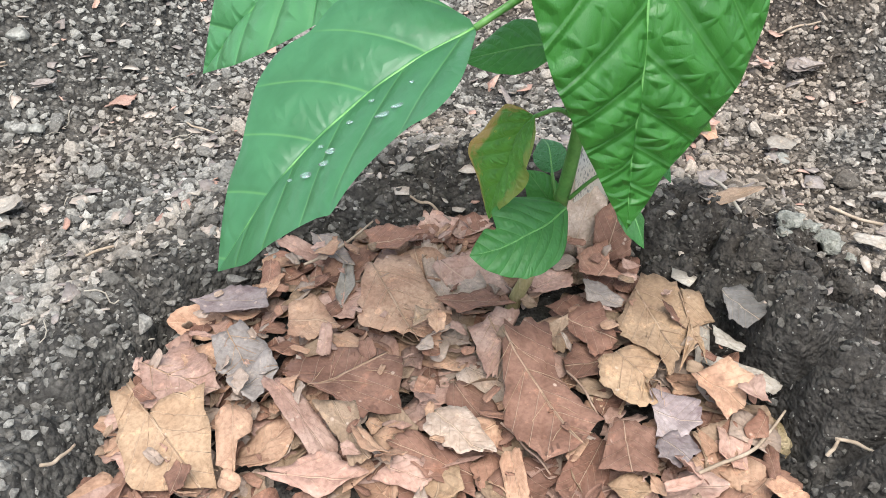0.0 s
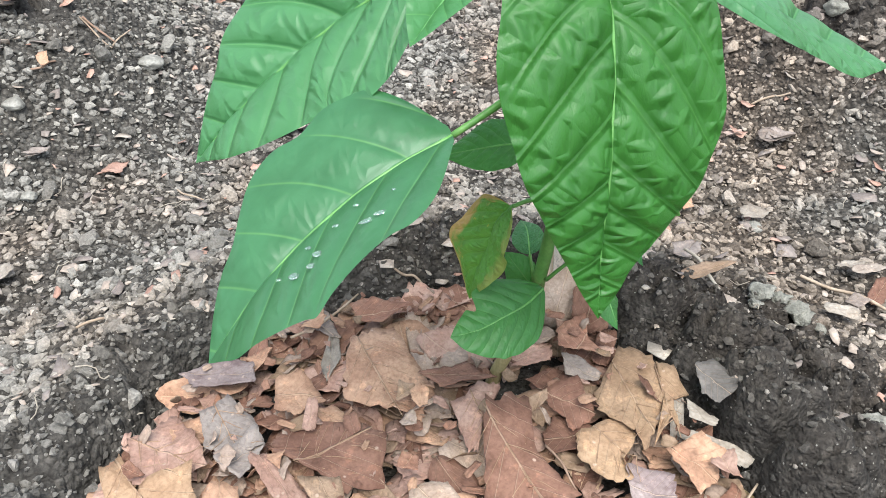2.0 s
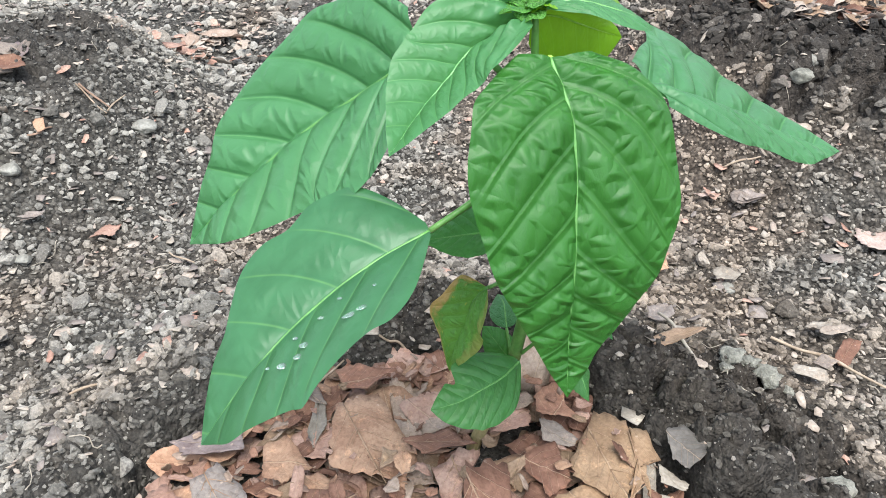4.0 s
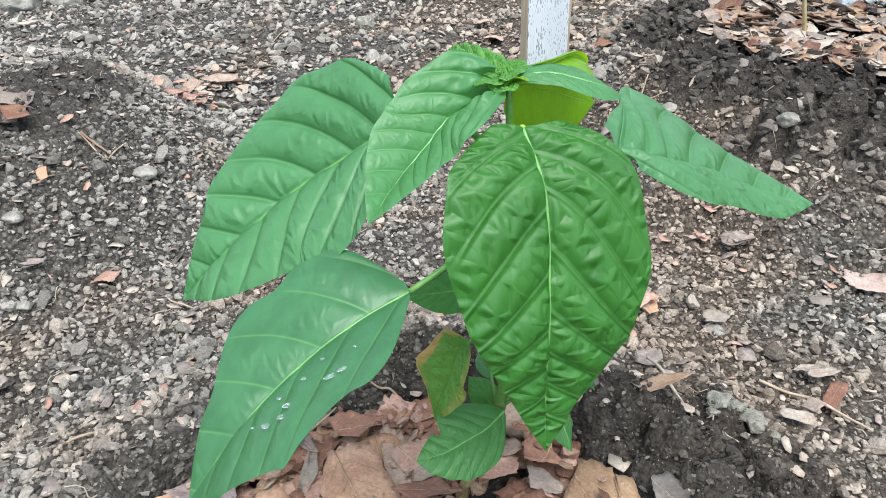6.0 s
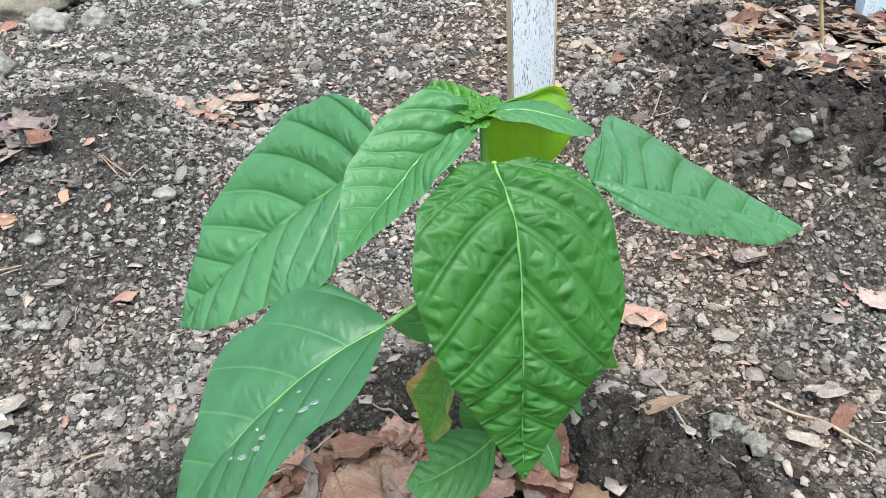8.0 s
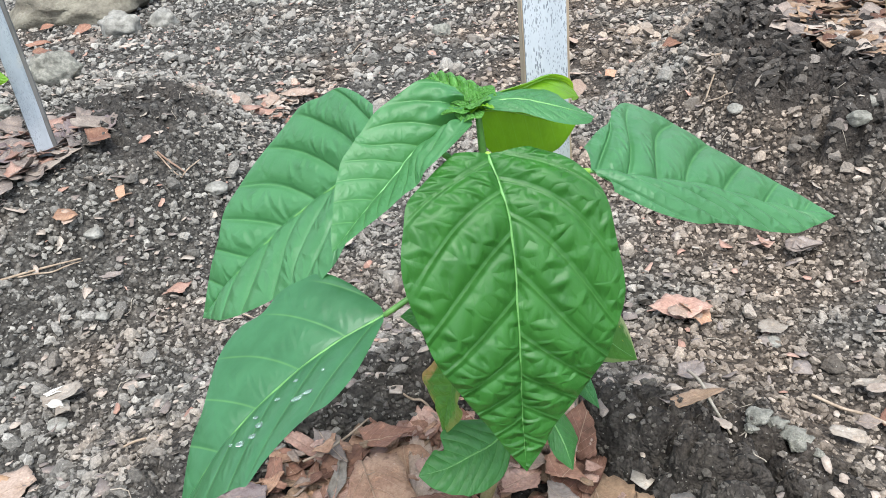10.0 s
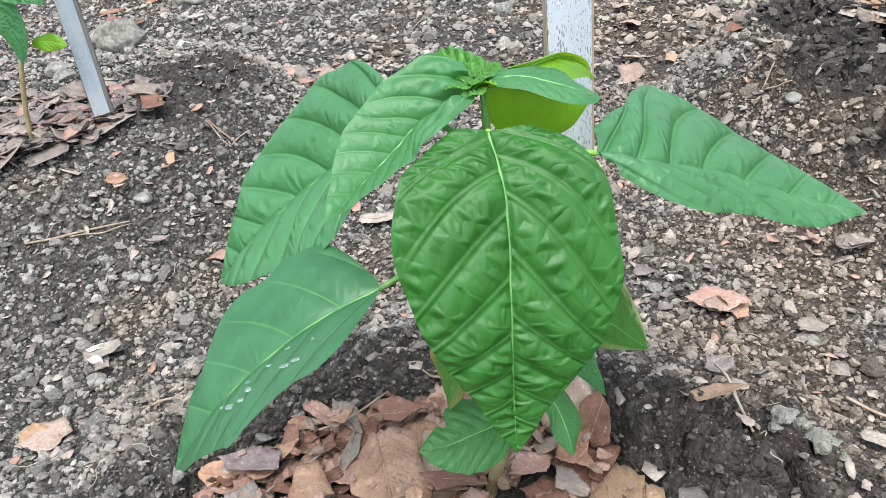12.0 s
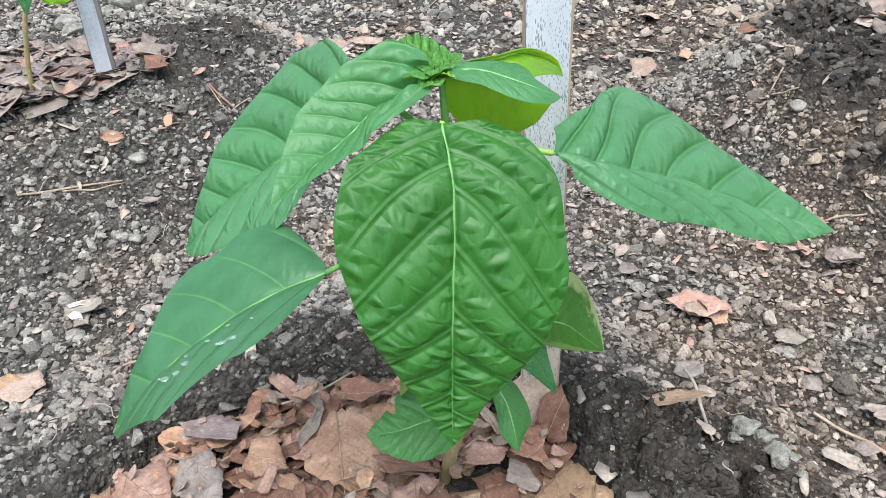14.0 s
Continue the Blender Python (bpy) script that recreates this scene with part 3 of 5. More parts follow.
def flakes(name, n, y0, y1, size, seed, tone, label):
    """Torn crumbs of dead leaf strewn over the dry soil."""
    rng = np.random.default_rng(seed)
    x, y = scatter(rng, n, y0, y1)
    wet = moist(x, y)
    keep = (bed_radius(x, y) > 1.02) & (rng.random(n) > 0.8 * wet) & (rng.random(n) < 0.35 + grain(x, y, 0.16, seed))
    x, y = x[keep], y[keep]
    n, k = len(x), 7
    s = size * np.exp(rng.normal(0, 0.45, n)).clip(0.4, 2.4)
    ang = np.linspace(0, 2 * np.pi, k, endpoint=False)[None] + rng.uniform(-0.3, 0.3, (n, k))
    rad = rng.uniform(0.55, 1.1, (n, k))
    longer = rng.uniform(0.3, 0.9, n)[:, None]
    px, py = rad * np.cos(ang), rad * np.sin(ang) * longer
    bend = rng.uniform(-0.5, 0.5, (n, 1))
    ring = np.stack([px, py, bend * px * px], -1)
    mid = np.zeros((n, 1, 3))
    v = np.concatenate([mid, ring], 1) * s[:, None, None]
    yaw = rng.uniform(0, 2 * np.pi, n)
    tilt, way = rng.normal(0, 0.33, n), rng.uniform(0, 2 * np.pi, n)
    c, d = np.cos(yaw), np.sin(yaw)
    v = np.stack([v[..., 0] * c[:, None] - v[..., 1] * d[:, None], v[..., 0] * d[:, None] + v[..., 1] * c[:, None], v[..., 2]], -1)
    v[..., 2] += np.tan(tilt)[:, None] * (v[..., 0] * np.cos(way)[:, None] + v[..., 1] * np.sin(way)[:, None])
    v += np.stack([x, y, soil(x, y) + 0.0035], -1)[:, None]
    low = v.copy()
    low[..., 2] -= 0.0005
    v = np.concatenate([v, low], 1)
    m = k + 1
    top = [(0, 1 + i, 1 + (i + 1) % k) for i in range(k)]
    under = [(m, m + 1 + (i + 1) % k, m + 1 + i) for i in range(k)]
    rim = [t for i in range(k) for t in ((1 + i, m + 1 + i, m + 1 + (i + 1) % k), (1 + i, m + 1 + (i + 1) % k, 1 + (i + 1) % k))]
    f = (np.array(top + under + rim)[None] + (np.arange(n) * 2 * m)[:, None, None]).reshape(-1, 3)
    uv = np.tile(np.concatenate([[[0.3, 0.62]], np.stack([0.3 + 0.12 * np.cos(np.linspace(0, 6.28, k)), 0.62 + 0.1 * np.sin(np.linspace(0, 6.28, k))], -1)]), (2 * n, 1))
    ob = bulk(name, v.reshape(-1, 3), f, tone, None, True, uv)
    return tagged(ob, label, "leaf crumbs", kind="stuff")


flakes("buff_leaf_crumbs", 4200, 0.3, 1.9, 0.0043, 21, TONES["buff"], "small torn crumbs of buff dead leaf strewn on soil")
flakes("grey_leaf_crumbs", 2600, 0.3, 1.8, 0.0050, 22, TONES["grey"], "small grey crumbs of dead leaf strewn on soil")
flakes("pale_leaf_crumbs", 2400, 0.3, 2.2, 0.0042, 23, TONES["pale"], "small bleached crumbs of dead leaf strewn on soil")
flakes("pinkish_leaf_crumbs", 1500, 0.3, 2.2, 0.0042, 24, TONES["pink"], "small pinkish crumbs of dead leaf strewn on soil")


def rootlets():
    """Short pale rootlets and straws on the soil, past counting."""
    rng = np.random.default_rng(31)
    x, y = scatter(rng, 620, 0.22, 1.9)
    verts, faces, count = [], [], 0
    for px, py in zip(x, y):
        if bed_radius(px, py) < 1.03:
            continue
        a, length = rng.uniform(0, 2 * np.pi), rng.uniform(0.006, 0.022)
        t = np.linspace(-0.5, 0.5, 4)
        lx = px + length * t * np.cos(a) + rng.normal(0, 0.0012, 4)
        ly = py + length * t * np.sin(a) + rng.normal(0, 0.0012, 4)
        lz = soil(lx, ly) + 0.003 + rng.uniform(0, 0.003, 4)
        v, f = tube(np.stack([lx, ly, lz], -1), [rng.uniform(0.0002, 0.0005)] * 2, 4, 6)
        verts.append(v)
        faces += [tuple(i + count for i in q) for q in f]
        count += len(v)
    ob = part("rootlets", np.vstack(verts), faces, STRAW, origin=(0, 0, 0))
    return tagged(ob, "short pale rootlets and straws lying on soil", "rootlets", kind="stuff")


rootlets()


# ---- the pepper plant ----
def width_at(u, peak, point):
    """Half width along a blade: round towards its foot, drawn out towards its tip."""
    return np.where(u < peak, np.sqrt(np.clip(1 - (1 - u / peak) ** 2, 0, 1)), 1 - np.clip((u - peak) / (1 - peak), 0, 1) ** point)


def leaf(plant, rib, left, right, material, rib_material=RIB, puff=0.0010, camber=0.004, wave=0.0, shape=(0.36, 1.6), rib_size=0.0011, seed=0, label="", foot_puff=0.0, veins=7):
    """A blade about its midrib. left, right: from the midrib to the two edges where it is widest, in metres.
    shape: where it is widest and how it narrows, or the widths of both halves at even steps from foot to tip."""
    rng = np.random.default_rng(seed)
    nu, nv = (160, 34) if np.linalg.norm(np.subtract(rib[0], rib[-1])) > 0.07 and plant["at"][1] < 0.5 else (60, 10)
    line = glide(rib, nu)
    tan = np.gradient(line, axis=0)
    tan /= np.linalg.norm(tan, axis=1)[:, None]
    u = np.linspace(0, 1, nu)
    carved = isinstance(shape[0], tuple)
    if carved:
        w_left, w_right = (np.clip(glide([(0, 0, k) for k in side], nu)[:, 2], 0, None) for side in shape)
    else:
        w_left, w_right = width_at(u, *shape[:2]), width_at(u, *shape[-2:])
    left, right = np.array(left, float), np.array(right, float)
    # the halves keep their angle to the midrib along its bends
    ref = tan[int(nu * 0.4)]
    verts, uvs = [], []
    face_up = np.array((0.0, -0.6, 0.8))
    phase = rng.uniform(0, 6.28, 4)
    for i in range(nu):
        turn = Vector(ref).rotation_difference(Vector(tan[i]))
        for j in range(-nv, nv + 1):
            v = abs(j) / nv
            w = w_right if j > 0 else w_left
            arm = np.array(turn @ Vector(right if j > 0 else left))
            arm -= tan[i] * (arm @ tan[i]) * 0.6
            size = np.linalg.norm(arm)
            normal = np.cross(tan[i], arm) * (1 if j > 0 else -1)
            normal /= np.linalg.norm(normal) + 1e-9
            if normal @ face_up < 0:
                normal = -normal
            wide = w[i] * (1 + wave * math.sin(9 * u[i] + phase[0] + (2 if j > 0 else 0)) + 0.012 * math.sin(37 * u[i] + phase[1]))
            p = line[i] + arm * wide * v + tan[i] * (0.10 * size * w[i] * v)
            reach = v * (max(w[i], 0.05) if carved else 1.0)
            q = veins * (u[i] - 0.20 * reach - 0.07 * reach * reach) + (0.2 if j > 0 else -0.2)
            inner = math.sin(math.pi * v ** 0.7) ** 0.55 if 0 < v < 1 else 0.0
            f = q - math.floor(q)
            m = 2 * min(f, 1 - f)
            pillow = 1 - (1 - m) ** 2.4
            ripple = (0.11 + 0.3 * foot_puff * math.exp(-(u[i] / 0.24) ** 2)) * noise.noise(Vector((u[i] * 13 + seed, j / nv * 5, seed * 3.1)))
            crumple = 1 + foot_puff * math.exp(-(u[i] / 0.24) ** 2)
            lift = puff * crumple * (pillow + ripple) * inner * min(1, w[i] * 1.5)
            lift += -camber * v * v * w[i] + camber * 0.6 * v * w[i]
            lift += wave * 0.02 * math.sin(11 * u[i] + phase[3] + (1.7 if j > 0 else 0)) * v * v * w[i]
            verts.append(p + normal * lift)
            uvs.append((u[i], 0.5 + 0.5 * j / nv * (wide if carved else 1.0)))
    row = 2 * nv + 1
    faces = [(i * row + j, i * row + j + 1, (i + 1) * row + j + 1, (i + 1) * row + j) for i in range(nu - 1) for j in range(row - 1)]
    blade = part("leaf", verts, faces, material, plant, label, origin=line[0], uv=uvs)
    mid = np.array([verts[i * row + nv] for i in range(nu)])
    v, f = tube(mid[:: nu // 11], [rib_size * 0.85, rib_size * 0.6, rib_size * 0.15], 7, 30)
    part("midrib", v, f, rib_material, blade)
    return blade, np.array(verts).reshape(nu, row, 3)


def petiole(plant, points, r0, r1, material=STEM):
    v, f = tube(points, [r0, r1], 8, 14)
    return part("petiole", v, f, material, plant)


BASE = (0.051, 0.337, -0.012)
plant = holder("pepper_plant", BASE, "young pepper plant with large glossy green leaves beside a white stake", "plant")
v, f = tube([BASE, (0.052, 0.337, 0.004), (0.061, 0.329, 0.04), (0.071, 0.319, 0.085)], [0.0042, 0.0038, 0.0035, 0.0032], 12, 24, 0.08, 1)
part("woody_stem", v, f, WOODY, plant, "pale brown woody stem foot")
v, f = tube([(0.071, 0.319, 0.085), (0.075, 0.311, 0.13), (0.075, 0.303, 0.19), (0.072, 0.299, 0.235), (0.071, 0.297, 0.262)], [0.0033, 0.0029, 0.0024, 0.0018, 0.0012], 12, 30, 0.03, 2)
part("stem", v, f, STEM, plant)

front, FRONT = leaf(plant, [(0.0742, 0.2804, 0.2529), (0.0810, 0.2644, 0.2318), (0.0817, 0.2500, 0.1881), (0.0809, 0.2467, 0.1580), (0.0812, 0.2417, 0.1303)],
                    (-0.0367, -0.0091, 0.0415), (0.0406, 0.0101, 0.0006), DARK_LEAF, RIB, 0.0036, 0.005, 0.01, ((0.3, 0.57, 0.8, 0.93, 1.02, 0.98, 0.86, 0.72, 0.58, 0.44, 0.3, 0.16, 0.0), (0.4, 0.68, 0.84, 0.92, 0.98, 1.0, 0.91, 0.8, 0.66, 0.49, 0.3, 0.17, 0.0)), 0.0010, 1, "broad dark green glossy leaf, deeply quilted", 0.0, 8)
petiole(plant, [(0.073, 0.300, 0.226), (0.073, 0.291, 0.243), (0.0742, 0.2804, 0.2529)], 0.0016, 0.0013, LIME_RIB)

low, LOW = leaf(plant, [(0.0303, 0.2592, 0.1980), (0.0075, 0.2482, 0.1906), (-0.0148, 0.2379, 0.1776), (-0.0339, 0.2255, 0.1630), (-0.0531, 0.2165, 0.1396)],
     (-0.0084, -0.0477, -0.0053), (-0.0021, 0.0334, 0.0220), SMOOTH_LEAF, RIB, 0.0012, 0.003, 0.015, ((0.1, 0.74, 0.94, 0.90, 0.9, 0.98, 1.03, 0.92, 0.74, 0.58, 0.43, 0.22, 0.0), (0.12, 0.66, 0.97, 1.06, 1.04, 0.97, 1.0, 0.95, 0.75, 0.58, 0.45, 0.26, 0.0)), 0.0008, 2, "smooth green leaf with water drops, hanging", 0.0, 5)
petiole(plant, [(0.075, 0.300, 0.200), (0.060, 0.278, 0.209), (0.045, 0.265, 0.205), (0.0303, 0.2592, 0.1980)], 0.0016, 0.0012)

leaf(plant, [(0.0305, 0.3130, 0.2457), (0.0090, 0.3284, 0.2259), (-0.0231, 0.3376, 0.2021), (-0.0556, 0.3340, 0.1761), (-0.0822, 0.3370, 0.1478)],
     (0.0271, -0.0649, 0.0033), (-0.0134, 0.0319, 0.0326), MATT_LEAF, RIB, 0.0034, 0.004, 0.02, ((0.35, 0.62, 0.78, 0.88, 0.95, 0.98, 0.95, 0.86, 0.73, 0.58, 0.4, 0.2, 0.0), (0.4, 0.66, 0.84, 0.94, 0.99, 0.94, 0.85, 0.77, 0.67, 0.5, 0.36, 0.2, 0.0)), 0.0012, 3, "large quilted green leaf drooping to a point")
petiole(plant, [(0.073, 0.300, 0.225), (0.052, 0.306, 0.246), (0.0305, 0.3130, 0.2457)], 0.0016, 0.0012)

leaf(plant, [(0.0686, 0.2993, 0.2619), (0.0486, 0.2894, 0.2545), (0.0390, 0.2811, 0.2469), (0.0281, 0.2688, 0.2392), (0.0178, 0.2487, 0.2331)],
     (0.0017, -0.0240, -0.0031), (-0.0128, 0.0044, 0.0154), PALE_LEAF, PALE_RIB, 0.0007, 0.003, 0.02, ((0.5, 0.98, 1.2, 1.14, 1.04, 0.95, 0.9, 0.86, 0.8, 0.68, 0.48, 0.27, 0.0), (0.6, 1.0, 1.05, 1.05, 1.04, 1.02, 1.0, 0.96, 0.86, 0.7, 0.48, 0.28, 0.0)), 0.0010, 4, "pale green young leaf with a light midrib", 4.0)

leaf(plant, [(0.1129, 0.2986, 0.2348), (0.1360, 0.3118, 0.2230), (0.1633, 0.3393, 0.2045), (0.2025, 0.3624, 0.1800), (0.2400, 0.3716, 0.1665)],
     (-0.0125, 0.0500, 0.0210), (0.0290, -0.0055, -0.0185), MATT_LEAF, RIB, 0.0042, 0.004, 0.01, ((0.26, 0.5, 0.64, 0.75, 0.86, 0.96, 0.94, 0.8, 0.66, 0.5, 0.33, 0.16, 0.0), (0.45, 0.72, 0.9, 0.98, 1.0, 1.0, 0.98, 0.92, 0.82, 0.68, 0.48, 0.25, 0.0)), 0.0008, 5, "long quilted green leaf folded along its rib")
petiole(plant, [(0.074, 0.300, 0.228), (0.094, 0.297, 0.237), (0.1129, 0.2986, 0.2348)], 0.0016, 0.0012, LIME_RIB)

leaf(plant, [(0.0716, 0.2952, 0.2674), (0.0858, 0.2955, 0.2678), (0.0964, 0.2950, 0.2654), (0.1066, 0.2961, 0.2616), (0.1150, 0.3025, 0.2560)],
     (0.0003, 0.0173, 0.0002), (0.0038, -0.0108, -0.0022), PALE_LEAF, RIB, 0.0005, 0.003, 0.02, (0.50, 1.80), 0.0009, 6, "small pale green young leaf", 2.0)
leaf(plant, [(0.0698, 0.3035, 0.2612), (0.0800, 0.3080, 0.2592), (0.0900, 0.3130, 0.2545), (0.0990, 0.3180, 0.2500), (0.1100, 0.3240, 0.2450)],
     (-0.0030, 0.0010, -0.0235), (0.0045, 0.0010, 0.0075), LIME_LEAF, LIME_RIB, 0.0004, 0.003, 0.02, ((0.5, 0.82, 0.98, 1.05, 1.05, 1.02, 0.98, 0.93, 0.87, 0.78, 0.65, 0.43, 0.0), (0.3, 0.6, 0.8, 0.9, 1.0, 1.0, 0.95, 0.9, 0.8, 0.65, 0.5, 0.3, 0.0)), 0.0006, 7, "yellow-green young leaf lit from behind")
leaf(plant, [(0.0749, 0.3019, 0.2674), (0.0881, 0.3114, 0.2664), (0.0986, 0.3224, 0.2658), (0.1075, 0.3400, 0.2560), (0.1110, 0.3650, 0.2400)],
     (-0.0023, -0.0062, 0.0033), (0.0080, -0.0060, -0.0060), LIME_LEAF, LIME_RIB, 0.0004, 0.003, 0.02, (0.40, 1.72), 0.0007, 8, "yellow-green young leaf behind the tip")
leaf(plant, [(0.070, 0.299, 0.261), (0.064, 0.306, 0.2665), (0.057, 0.313, 0.269), (0.051, 0.319, 0.268), (0.046, 0.322, 0.264)],
     (0.006, -0.013, -0.003), (0.004, 0.012, 0.003), CROWN_LEAF, LIME_RIB, 0.0040, 0.003, 0.06, (0.34, 1.7), 0.0007, 9, "crinkled light green leaf at the tip")
for k, (dx, dy, dz) in enumerate(((-0.011, -0.006, 0.003), (0.006, 0.008, 0.007), (-0.007, 0.009, 0.007), (0.008, -0.006, 0.004), (-0.004, -0.009, 0.001), (0.002, -0.008, 0.006))):
    b = np.array((0.070, 0.298, 0.262))
    t = np.array((dx, dy, dz))
    leaf(plant, [b, b + t * 0.4 + (0, 0, 0.001), b + t * 0.8 + (0, 0, 0.001), b + t * 1.15], (0.0050 * np.sign(dy), -0.0042 * np.sign(dx), 0.0020), (-0.0050 * np.sign(dy), 0.0042 * np.sign(dx), 0.0020),
         LIME_LEAF if k == 3 else CROWN_LEAF, LIME_RIB, 0.0014, 0.001, 0.05, (0.38, 1.45), 0.0004, 20 + k, "tiny bud leaf")

leaf(plant, [(0.0726, 0.3126, 0.0881), (0.0632, 0.3016, 0.0878), (0.0534, 0.2942, 0.0880), (0.0418, 0.2875, 0.0867), (0.0281, 0.2823, 0.0872)],
     (-0.0095, -0.0227, -0.0108), (-0.0142, 0.0076, 0.0119), LOWER_LEAF, RIB, 0.0014, 0.003, 0.02, ((0.2, 0.62, 0.82, 0.93, 0.99, 1.0, 0.96, 0.85, 0.72, 0.57, 0.41, 0.22, 0.0), (0.2, 0.62, 0.84, 0.97, 1.0, 0.98, 0.92, 0.86, 0.45, 0.55, 0.42, 0.24, 0.0)), 0.0008, 10, "rounded green lower leaf with a torn edge")
leaf(plant, [(0.0551, 0.2982, 0.1438), (0.0498, 0.3047, 0.1321), (0.0463, 0.3088, 0.1155), (0.0417, 0.3132, 0.0986), (0.0383, 0.3158, 0.0808)],
     (0.0036, -0.0250, 0.0099), (-0.0137, 0.0130, 0.0001), OLD_LEAF, RIB, 0.0020, 0.002, 0.13, (0.39, 1.47, 0.46, 2.01), 0.0008, 11, "old green leaf turning yellow and brown at its edge")
petiole(plant, [(0.075, 0.310, 0.133), (0.065, 0.302, 0.144), (0.0553, 0.2985, 0.1435)], 0.0011, 0.0009)
leaf(plant, [(0.060, 0.288, 0.178), (0.052, 0.290, 0.177), (0.043, 0.295, 0.173), (0.035, 0.300, 0.169), (0.027, 0.305, 0.165)],
     (0.000, -0.009, -0.005), (-0.001, 0.011, 0.006), LOWER_LEAF, RIB, 0.0006, 0.002, 0.02, (0.38, 1.45), 0.0007, 12, "small dark green leaf in the shade")
petiole(plant, [(0.075, 0.302, 0.178), (0.067, 0.292, 0.180), (0.060, 0.288, 0.178)], 0.0011, 0.0009)
leaf(plant, [(0.068, 0.329, 0.096), (0.068, 0.335, 0.099), (0.068, 0.342, 0.101), (0.067, 0.348, 0.101), (0.066, 0.354, 0.099)],
     (0.008, 0.001, 0.0), (-0.008, 0.003, -0.002), MATT_LEAF, RIB, 0.0004, 0.002, 0.02, (0.34, 1.6), 0.0006, 13, "small green leaf low on the stem")
petiole(plant, [(0.070, 0.321, 0.078), (0.069, 0.323, 0.088), (0.068, 0.329, 0.096)], 0.0010, 0.0008)
leaf(plant, [(0.0858, 0.3072, 0.1097), (0.0935, 0.3010, 0.1020), (0.0980, 0.2930, 0.0965), (0.1000, 0.2890, 0.0920), (0.1020, 0.2850, 0.0855)],
     (-0.0018, -0.0120, -0.0065), (0.0080, 0.0160, -0.0085), LOWER_LEAF, RIB, 0.0006, 0.002, 0.02, (0.33, 1.70), 0.0007, 14, "small pointed green leaf")
petiole(plant, [(0.074, 0.314, 0.092), (0.080, 0.309, 0.103), (0.0858, 0.3072, 0.1097)], 0.0010, 0.0008)
leaf(plant, [(0.1040, 0.2980, 0.1570), (0.1130, 0.3080, 0.1470), (0.1205, 0.3180, 0.1375), (0.1280, 0.3250, 0.1260), (0.1378, 0.3305, 0.1140)],
     (-0.0045, -0.0075, -0.0082), (0.0064, 0.0271, 0.0094), EDGED_LEAF, RIB, 0.0006, 0.002, 0.02, (0.43, 1.80), 0.0007, 15, "green leaf with a pale worn edge")
petiole(plant, [(0.075, 0.306, 0.155), (0.090, 0.299, 0.160), (0.104, 0.298, 0.157)], 0.0011, 0.0009)
leaf(plant, [(0.092, 0.306, 0.140), (0.100, 0.307, 0.134), (0.106, 0.309, 0.124), (0.111, 0.310, 0.113), (0.117, 0.310, 0.101)],
     (-0.005, -0.004, -0.004), (0.006, 0.004, 0.004), MATT_LEAF, RIB, 0.0012, 0.002, 0.06, (0.34, 1.6), 0.0006, 16, "crinkled small green leaf")
petiole(plant, [(0.075, 0.310, 0.135), (0.084, 0.307, 0.142), (0.092, 0.306, 0.140)], 0.0010, 0.0008)

leaf(plant, [(0.0693, 0.3220, 0.0812), (0.0660, 0.3235, 0.0856), (0.0627, 0.3250, 0.0900), (0.0594, 0.3265, 0.0944), (0.0561, 0.3280, 0.0988)],
     (-0.0060, -0.003, -0.0045), (0.0060, 0.003, 0.0045), LOWER_LEAF, RIB, 0.0004, 0.002, 0.03, (0.40, 1.6), 0.0005, 17, "small green side leaf low on the stem")


def water_drop(p, size, long, yaw):
    v, f = ball(2)
    v = v * np.array((size * long, size, size * 0.22))
    c, s = math.cos(yaw), math.sin(yaw)
    v = np.stack([v[:, 0] * c - v[:, 1] * s, v[:, 0] * s + v[:, 1] * c, v[:, 2]], -1)
    ob = part("water_drop", v + np.array(p), f, WATER)
    tagged(ob, "clear water drop resting on a green leaf", "water drop", "water drops on the leaves")


for u, v, size, long in ((0.48, 0.43, 0.0014, 1.3), (0.515, 0.50, 0.0012, 1.5), (0.595, 0.45, 0.0015, 1.2), (0.53, 0.22, 0.0008, 1.2), (0.30, 0.64, 0.0011, 3.0), (0.26, 0.66, 0.0010, 2.4), (0.41, 0.3, 0.0008, 1.5), (0.34, 0.25, 0.0007, 1.4), (0.22, 0.45, 0.0006, 1.2), (0.66, 0.3, 0.0007, 1.3)):
    p = LOW[int(u * (LOW.shape[0] - 1)), int((1 - v) * (LOW.shape[1] // 2))]
    water_drop(p + np.array((0, -0.0003, 0.0006)), size, long, 0.6)


